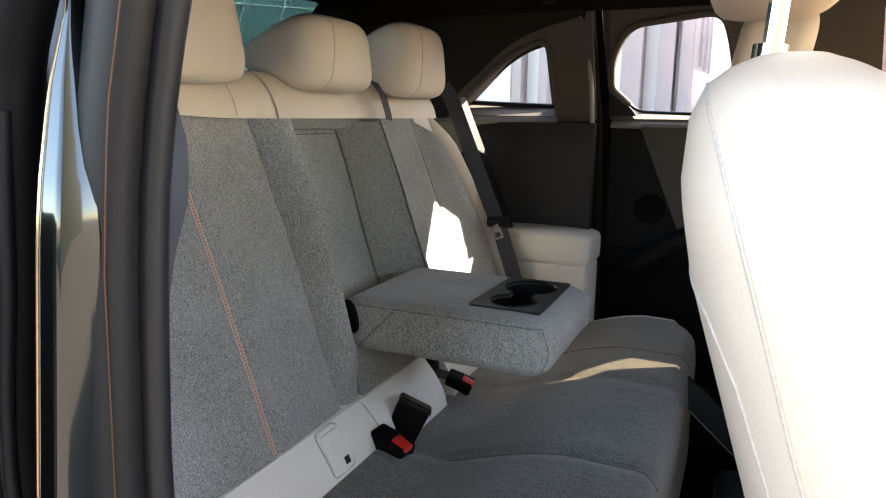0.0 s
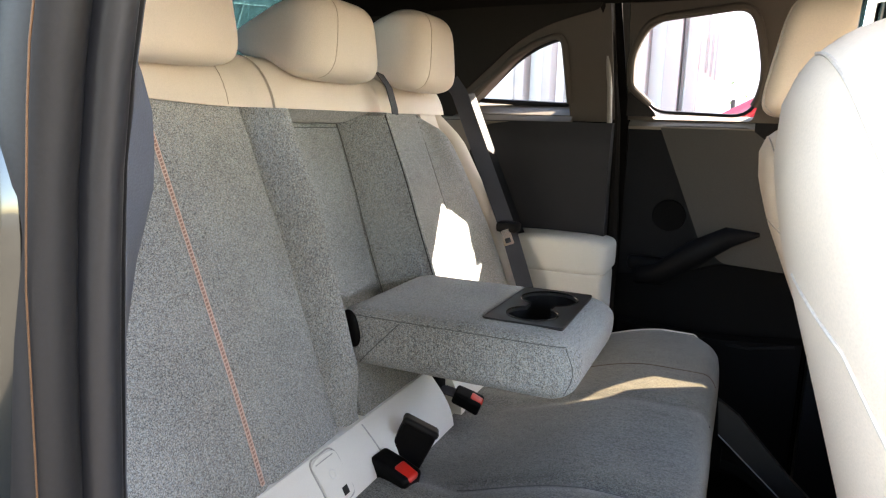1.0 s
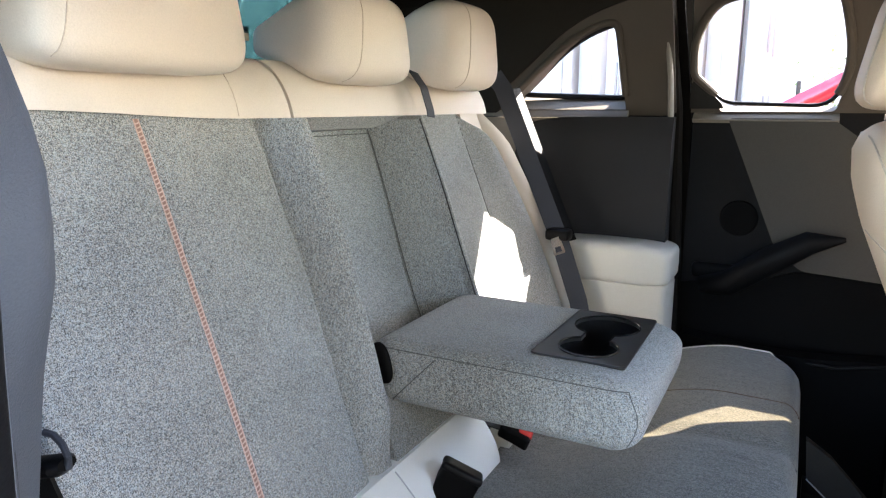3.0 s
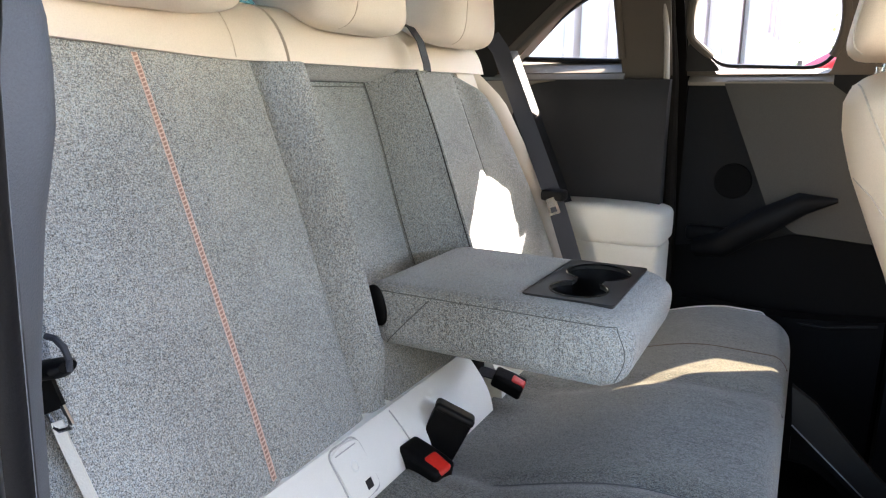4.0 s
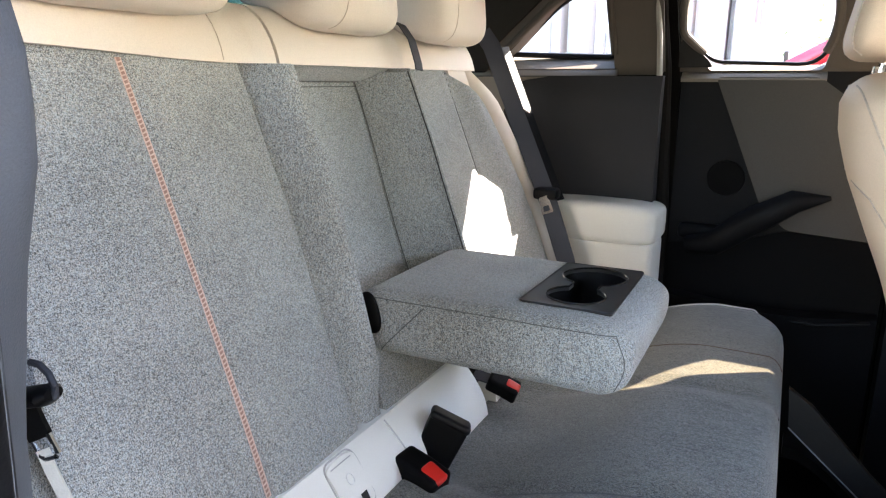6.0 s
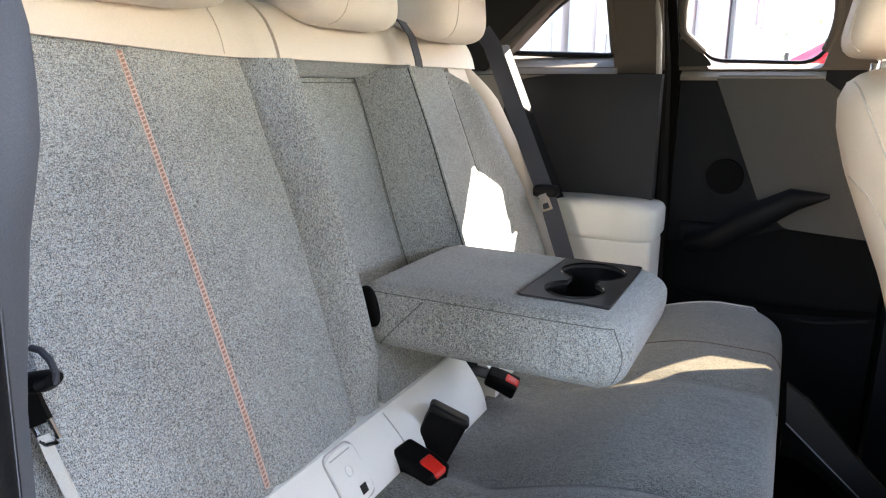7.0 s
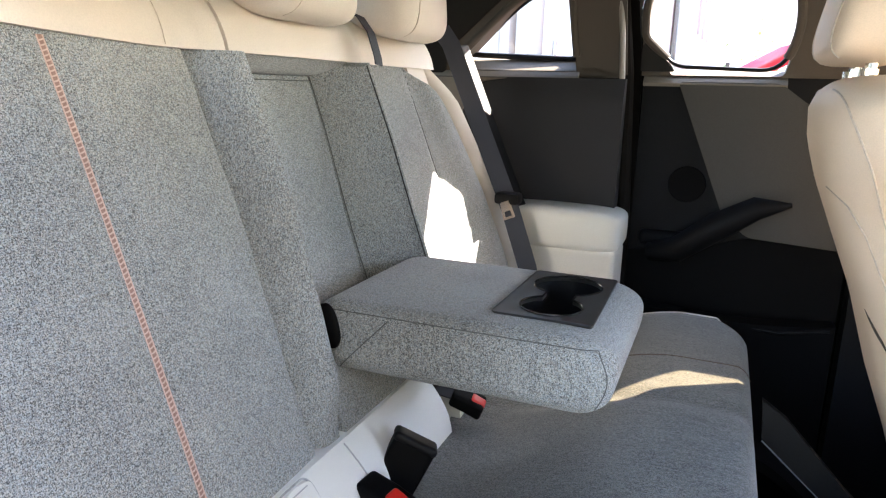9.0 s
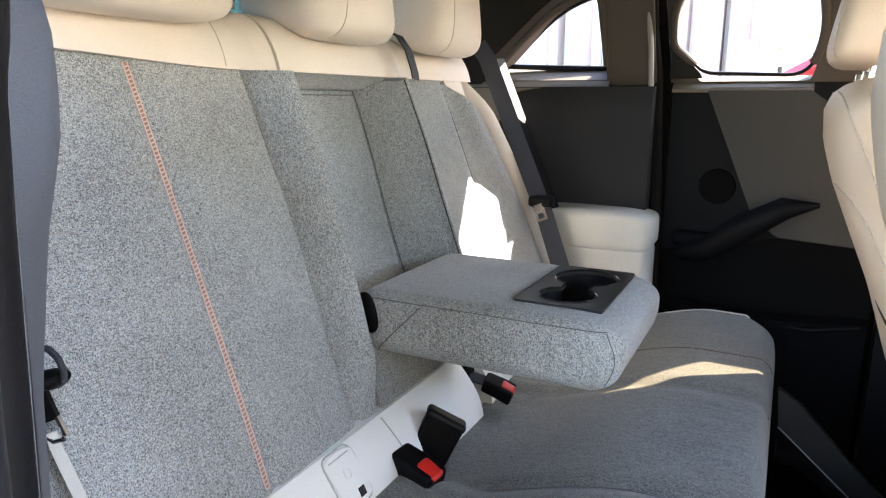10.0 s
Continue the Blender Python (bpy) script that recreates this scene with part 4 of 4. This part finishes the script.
# ---- seat belts ----
belt = thing("seat_belt", "dark blue-grey seat belt hanging beside the rear seat", "seat belt", "rear seat belts")
bp_ = [(-0.662, 1.36, 1.165), (-0.645, 1.368, 1.14), (-0.58, 1.355, 1.00), (-0.507, 1.334, 0.852), (-0.465, 1.325, 0.745), (-0.44, 1.32, 0.64)]
part("webbing", ribbon(bp_, (0.8, 0.5, 0.1), 0.034, 0.0018), WEB, belt)
part("webbing", ribbon([(p[0] + 0.012, p[1] + 0.03, p[2]) for p in bp_[1:4]], (0.3, 0.9, 0.1), 0.03, 0.0016), BLACK, belt)
part("slider", rbox((-0.530, 1.306, 0.860), (-0.484, 1.340, 0.881), 0.006, 2), BLACK, belt, "black belt slider")
tongue = plate(round_poly([(-0.015, -0.020, 0.004), (0.015, -0.020, 0.004), (0.012, 0.024, 0.004), (-0.012, 0.024, 0.004)]), [round_poly([(-0.008, -0.014, 0.002), (0.008, -0.014, 0.002), (0.007, 0.000, 0.002), (-0.007, 0.000, 0.002)])], -0.001, 0.002)
tongue.transform(pose(-0.503, 1.306, 0.850, 0, -18, 30) @ Matrix.Scale(0.75, 4))
part("tongue", tongue, CHROME, belt, "chrome latch tongue")
belt2 = thing("seat_belt", "black belt tongue and slider hanging by the doorway", "seat belt", "rear seat belts")
part("webbing", ribbon([(-0.525, 0.310, 1.04), (-0.552, 0.330, 0.95), (-0.572, 0.344, 0.885), (-0.574, 0.345, 0.864)], (0.6, 0.7, 0), 0.009, 0.0018), WEB, belt2)
part("webbing", ribbon([(-0.537, 0.356, 0.831), (-0.533, 0.357, 0.817), (-0.527, 0.359, 0.800), (-0.518, 0.363, 0.77), (-0.50, 0.37, 0.70)], (0.7, 0.6, 0), 0.008, 0.0020), PALE, belt2, "pale webbing end")
part("slider", tube([(-0.578, 0.344, 0.860), (-0.556, 0.349, 0.866), (-0.536, 0.354, 0.871), (-0.524, 0.357, 0.874), (-0.519, 0.358, 0.8755)], lambda t: 0.0125 - 0.005 * smooth01((t - 0.75) / 0.25), 16, 0.55, (0, 1, 0)), BLACK, belt2, "black belt slider")
part("strap_loop", tube([(-0.538, 0.357, 0.894), (-0.530, 0.358, 0.8935), (-0.523, 0.359, 0.888), (-0.5185, 0.359, 0.880), (-0.518, 0.358, 0.872)], 0.0024, 8), WEB, belt2)
part("tongue_cover", ribbon([(-0.545, 0.3535, 0.864), (-0.541, 0.3545, 0.852), (-0.536, 0.3555, 0.840)], (0.9, 0.4, 0.1), 0.016, 0.004), SHIELD, belt2, "dark plastic tongue cover")
part("tongue", tube([(-0.549, 0.3535, 0.8475), (-0.5385, 0.3550, 0.8265), (-0.535, 0.3560, 0.8245), (-0.527, 0.3585, 0.8275), (-0.5245, 0.3590, 0.831), (-0.530, 0.3575, 0.8445)], 0.0021, 8), CHROME, belt2, "chrome latch tongue")
belt3 = thing("seat_belt", "narrow dark centre belt over the cream shoulder", "seat belt", "rear seat belts")
part("webbing", ribbon([(-0.72, 1.032, 1.172), (-0.688, 1.030, 1.168), (-0.674, 1.026, 1.1655), (-0.644, 1.024, 1.1545), (-0.626, 1.022, 1.133), (-0.614, 1.020, 1.10), (-0.612, 1.019, 1.090)], (0, 1, 0), 0.020, 0.0018), WEB, belt3)


def axes(at, long, up):
    """A pose whose x runs along long and whose z is near up."""
    x = Vector(long).normalized()
    z = (Vector(up) - x * x.dot(Vector(up))).normalized()
    m = Matrix((x, z.cross(x), z)).transposed().to_4x4()
    return Matrix.Translation(at) @ m


def buckle(m, label, wide=0.013):
    k = thing("belt_buckle", label, "buckle", "rear belt buckles")
    part("body", block((-0.036, -0.021, -0.020), (0.036, 0.021, 0.016), (0.007, 0.007, 0.007), (14, 10, 10), lambda p: Vector((p.x, p.y * (1 + 2.5 * p.x), p.z - 0.10 * max(0.0, p.x)))), BLACK, k)
    part("button", block((0.004, -wide, 0.008), (0.0365, wide, 0.0185), (0.005, 0.006, 0.004), (12, 8, 6), lambda p: Vector((p.x, p.y, p.z - 0.16 * max(0.0, p.x)))), RED, k, "red release button")
    part("strap", ribbon([(-0.034, 0, 0.0), (-0.06, 0, -0.004), (-0.09, 0, -0.02)], (0, 1, 0), 0.03, 0.003), WEB, k)
    k.matrix_basis = m
    return k


buckle(axes((-0.445, 0.718, 0.639), (0.95, -0.14, -0.24), (0.20, -0.10, 0.97)) @ Matrix.Scale(0.85, 4), "black belt buckle with red release button on the cushion")
buckle(axes((-0.446, 0.972, 0.640), (0.92, 0.20, -0.34), (0.10, -0.30, 0.95)) @ Matrix.Scale(0.66, 4), "black belt buckle with red release button under the armrest", 0.012)
bb = thing("belt_buckle", "plain black centre belt buckle leaning on the apron", "buckle", "rear belt buckles")
part("body", block((-0.027, -0.015, -0.046), (0.027, 0.015, 0.036), (0.005, 0.005, 0.005), (12, 10, 20), lambda p: Vector((p.x * (1 + 0.8 * p.z), p.y * (1 + 0.6 * p.z), p.z))), BLACK, bb)
part("end_cap", block((-0.0275, -0.0155, 0.026), (0.0275, 0.0155, 0.038), (0.005, 0.005, 0.005), (12, 10, 6), lambda p: Vector((p.x * 1.06, p.y * 1.05, p.z))), RUBBER, bb)
bb.matrix_basis = axes((-0.455, 0.785, 0.642), (0.80, 0.30, -0.42), (0.66, 0.42, 0.72)) @ Matrix.Scale(0.92, 4)

# ---- front seats ----
def seat_rear(z):
    return float(np.interp(z, (0.45, 0.66, 0.745, 0.85, 0.924, 0.994, 1.05, 1.09, 1.112, 1.124, 1.13), (0.15, 0.075, 0.043, 0.011, -0.012, -0.034, -0.045, -0.044, -0.036, -0.022, -0.005)))


def seat_front(z):
    return float(np.interp(z, (0.45, 0.6, 0.75, 0.9, 1.0, 1.07, 1.112, 1.124, 1.13), (0.30, 0.27, 0.22, 0.17, 0.13, 0.10, 0.075, 0.055, 0.035)))


def seat_half(z):
    return 0.212 + 0.012 * math.sin(math.pi * (z - 0.5) / 0.63) - 0.060 * smooth01((z - 1.02) / 0.12)


def front_seat(yc, dx, dz, label, rise=0.0, half=None, slope=lambda z: 0.0):
    s = thing("front_seat", label, "seat", "front seats")
    zs = steps(0.48, 1.07, 36) + [1.08, 1.09, 1.10, 1.107, 1.113, 1.118, 1.122, 1.125, 1.1275, 1.129]
    n = 64
    bm = bmesh.new()
    rings = []
    for z in zs:
        t = (z - 0.5) / 0.63
        xr, xf = seat_rear(z) + slope(z), seat_front(z) + slope(z)
        w = (half(z) if half else seat_half(z)) - 0.05 * smooth01((z - 1.09) / 0.04) ** 2
        m, d = (xr + xf) / 2, (xf - xr) / 2
        ring = []
        for k in range(n):
            q = 2 * math.pi * k / n
            cx = math.copysign(abs(math.cos(q)) ** 0.78, math.cos(q))
            cy = math.copysign(abs(math.sin(q)) ** 0.50, math.sin(q))
            bol = 0.035 * abs(cy) ** 4 * (cx > 0) * math.sin(math.pi * min(1, max(0, t) * 1.05))
            ring.append(bm.verts.new((m + d * cx + bol + dx, yc + w * cy, z + dz)))
        rings.append(ring)
    for R, S in zip(rings, rings[1:]):
        for k in range(n):
            bm.faces.new((R[k], R[(k + 1) % n], S[(k + 1) % n], S[k]))
    bm.faces.new(rings[0][::-1])
    bm.faces.new(rings[-1])
    bmesh.ops.recalc_face_normals(bm, faces=bm.faces)
    zz = steps(1.113, 0.62, 170)
    pipe = [(dx + slope(z) + float(np.interp(-z, (-1.113, -1.08, -1.03, -0.98, -0.935, -0.86, -0.76, -0.62), (-0.034, -0.022, -0.004, 0.012, 0.026, 0.052, 0.086, 0.13))), z + dz) for z in zz]
    low = [(dx + slope(z) + float(np.interp(-z, (-1.0, -0.985, -0.953, -0.90, -0.83, -0.70), (-0.034, -0.018, 0.000, 0.020, 0.044, 0.09))), z + dz) for z in steps(1.0, 0.70, 120)]
    lines = []
    for sd in (-1, 1):
        lines.append(("piping", draped(bm, [(x, yc + sd * 0.4, z) for x, z in pipe], (0, -sd, 0), 0.0012, 0.0009)))
        lines.append(("panel_seam", draped(bm, [(x, yc + sd * 0.4, z) for x, z in low], (0, -sd, 0), 0.0010, 0.0009)))
    slot = draped(bm, [(x + dx + slope(z), yc - 0.4, z + dz) for x, z in ((0.011, 0.856), (0.014, 0.849), (0.018, 0.842), (0.022, 0.835), (0.0265, 0.828), (0.031, 0.820), (0.036, 0.812))], (0, 1, 0), lambda t: 0.0022 * math.sin(math.pi * (0.08 + 0.84 * t)))
    back = part("backrest", bm, CREAM_WARMLIT, s, "cream leather seat back", 60)
    for name, ln in lines:
        part(name, ln, SEAM_CREAM, back)
    part("pocket_slot", slot, BROWN, back, "dark slit")
    part("cushion", pillow((0.52, 0.46, 0.16), 0.3, 0.3, 32, 18, None, pose(0.44 + dx, yc, 0.60)), CREAM_WARMLIT, s, "cream leather seat cushion")
    part("base", rbox((0.22, yc - 0.2, 0.33), (0.62, yc + 0.2, 0.54), 0.02), BLACK, s, "black seat base")
    hb = pillow((0.105, 0.26, 0.165), 0.46, 0.40, 44, 26, lambda x, y, z: (x + 0.55 * (z + 1) / 2 - 0.10 * y * y, y * (1 - 0.10 * (z + 1) / 2), z), pose(0.000 + dx, yc, 1.225 + dz + rise))
    hl = [draped(hb, [(-0.4 + dx, yc + sd * (0.085 + 0.02 * t * (1 - t) * 4), 1.148 + dz + rise + 0.15 * t) for t in steps(0, 1, 20)], (1, 0, 0), 0.0012) for sd in (-1, 1)]
    hr = part("headrest", hb, CREAM_WARMLIT, s, "cream leather head restraint")
    for ln in hl:
        part("seam", ln, SEAM_CREAM, hr)
    for sd in (-1, 1):
        part("post", tube([(0.0 + dx, yc + sd * 0.06, 1.10 + dz), (0.008 + dx, yc + sd * 0.06, 1.22 + dz + rise)], 0.0065, 10), CHROME, hr, "chrome post")
        part("collar", tube([(0.0 + dx, yc + sd * 0.06, 1.118 + dz), (0.001 + dx, yc + sd * 0.06, 1.137 + dz)], 0.0105, 12), CHROME, hr)
    return s


front_seat(0.485, -0.010, 0.010, "cream leather front seat beside the open doorway", 0.024)
far_seat = front_seat(1.143, -0.014, -0.042, "cream leather front seat on the far side", 0.0, lambda z: 0.147 + 0.026 * smooth01((z - 0.975) / 0.06), lambda z: float(np.interp(z, (0.65, 0.85, 0.92, 1.01, 1.09), (0.030, 0.026, 0.018, 0.009, 0.001))))
shield = plate([(-0.075, 0.685), (-0.070, 0.632), (0.021, 0.552), (0.15, 0.44), (0.16, 0.465), (0.03, 0.585), (-0.045, 0.665)], [], 1.045, 0.012)
sh = part("side_shield", shield, SHIELD, far_seat, "dark slanted side shield with a pale edge")
part("shield_edge", tube([(-0.070, 1.044, 0.631), (0.021, 1.044, 0.551), (0.15, 1.044, 0.439)], 0.0009, 6), GREYTRIM, sh, "thin pale edge")
console = structure("centre_console", rbox((-0.02, 0.79, 0.33), (0.95, 0.94, 0.60), 0.02, 3), BLACK, "black centre console", "console")

# ---- open rear door swung back along the body ----
od = thing("door_near", "open rear-hinged car door swung outwards", "door", kind="structure")
part("inner_panel", rbox((-0.62, -0.62, 0.35), (-0.56, 0.02, 1.075), 0.02, 3), DOORCHAR_SHADED, od)
hinge_x = lambda z: float(np.interp(z, (0.30, 0.886, 1.03, 1.126, 1.16, 1.42), (-0.43, -0.409, -0.390, -0.374, -0.360, -0.29))) + 0.002 * math.sin((z - 0.6) * 34)
part("hinge_pillar", jamb(lambda z: circ(hinge_x(z), 0.176, 0.0165, 0.015, 24), steps(0.3, 1.42, 90), lambda z: (0, 0)), BLACK, od, "black hinge end of the door")
part("edge_ridge", jamb(lambda z: circ(hinge_x(z) + 0.010, 0.163, 0.0045, 0.0045, 12), steps(0.3, 1.10, 60), lambda z: (0, 0)), RUBBER, od, "black rubber lip")
part("latch_cover", block((-0.392, 0.150, 1.135), (-0.366, 0.172, 1.24), (0.007, 0.007, 0.010), (10, 10, 16), lambda p: Vector((p.x + 0.35 * (p.z - 1.16), p.y, p.z))), GREYRUBBER, od, "dark grey latch cover")
structure("body_side_near", plate([(-1.4, 0.25), (-0.43, 0.25), (-0.43, 1.05), (-1.4, 1.05)], [], -0.02, 0.08), PAINT, "dark green-grey painted rear body side", "wall")

# ---- outside ----
structure("ground", rbox((-60, -60, -0.2), (60, 60, 0.0), 0), ASPHALT, "worn grey concrete yard", "ground")
# unseen wall, added to cut the sky light entering by the near doorway
structure("wall_blocker", rbox((0.25, -2.5, 0), (7, -2.2, 3.6), 0.02), BLOCKER, "unseen dark wall added to hold light off the doorway", "wall")
bld = thing("building", "white building front with grey piers and slit windows", "building")
part("wall", rbox((-2.6, 5.15, 0), (1.6, 6.5, 4.2), 0.02), PLASTER, bld)
for x0, x1 in ((-0.917, -0.775), (-0.663, -0.558), (-0.520, -0.444), (-1.727, -1.657), (-1.52, -1.452), (-2.2, -2.1)):
    part("pier", rbox((x0, 4.98, 0), (x1, 5.16, 3.9), 0.008), MAUVE, bld, "grey-lilac pier")
for x0, z0, z1 in ((-0.406, 1.45, 1.85), (-0.375, 1.42, 1.82), (-0.345, 1.40, 1.78), (-0.406, 0.9, 1.18), (-0.375, 0.9, 1.18), (-1.386, 1.15, 1.42), (-1.36, 1.15, 1.42), (-1.79, 1.2, 1.9)):
    part("slit_window", rbox((x0, 5.13, z0), (x0 + 0.014, 5.16, z1), 0.002), MAUVE, bld)
lamp = thing("bollard", "thin brown post in the yard", "post")
part("shaft", tube([(-0.19, 4.6, 0), (-0.19, 4.6, 1.25)], 0.012, 8), BROWN, lamp)
car = thing("parked_car", "red parked car seen through the door window", "car")
part("body", rbox((-0.9, 2.75, 0.25), (1.9, 4.45, 0.98), 0.12, 4), CAR_RED, car)
part("windscreen_pillar", tube([(-0.42, 2.85, 0.96), (0.0, 2.85, 1.20), (0.14, 2.87, 1.235), (0.3, 2.88, 1.225), (0.6, 2.89, 1.19), (1.1, 2.90, 1.15)], 0.035, 10, 0.8), CAR_RED, car, "red windscreen pillar and roof edge")
part("window", plate([(-0.36, 0.97), (1.4, 0.97), (1.05, 1.15), (0.20, 1.20)], [], 2.90, 0.02), GREYGLASS, car, "grey glass")
part("roof", rbox((0.25, 2.9, 1.12), (1.15, 4.3, 1.18), 0.03, 3), CAR_RED, car)
for x in (-0.3, 1.3):
    part("wheel", tube([(x, 2.74, 0.31), (x, 2.94, 0.31)], 0.31, 24), RUBBER, car)
shrub = thing("shrub", "yellow-green shrub by the building", "plant")
rnd = random.Random(4)
lf = bmesh.new()
for k in range(900):
    p = Vector((rnd.gauss(-0.02, 0.10), 4.7 + rnd.gauss(0, 0.10), 0.55 + abs(rnd.gauss(0, 0.30))))
    d = Vector((rnd.uniform(-1, 1), rnd.uniform(-1, 1), rnd.uniform(-0.2, 1))).normalized() * 0.035
    e = d.orthogonal().normalized() * 0.014
    vs = [lf.verts.new(q) for q in (p, p + d * 0.5 + e, p + d, p + d * 0.5 - e)]
    lf.faces.new(vs)
part("leaves", lf, LEAF, shrub, "", 0)
part("stems", tube([(-0.08, 4.7, 0), (-0.07, 4.7, 0.5), (-0.10, 4.72, 1.0)], 0.02, 6), BROWN, shrub)
tw = thing("glass_facade", "teal glazed wall with pale crooked joints", "building")
part("wall", rbox((-9.2, -6, 0), (-9.0, 14, 6), 0.01), TEALWALL, tw)
for i in range(7):
    y0 = 6.4 + i * 1.15
    part("joint", tube([(-8.99, y0, 0.4), (-8.99, y0 + 0.35, 1.6), (-8.99, y0 + 0.30, 2.1), (-8.99, y0 + 0.9, 3.4), (-8.99, y0 + 1.1, 5.8)], 0.016, 6), WHITE, tw)
for z in (1.9, 3.1, 4.3):
    part("joint", tube([(-8.99, -4, z), (-8.99, 5, z + 0.2), (-8.99, 9.5, z - 0.1), (-8.99, 13.8, z + 0.3)], 0.011, 6), WHITE, tw)
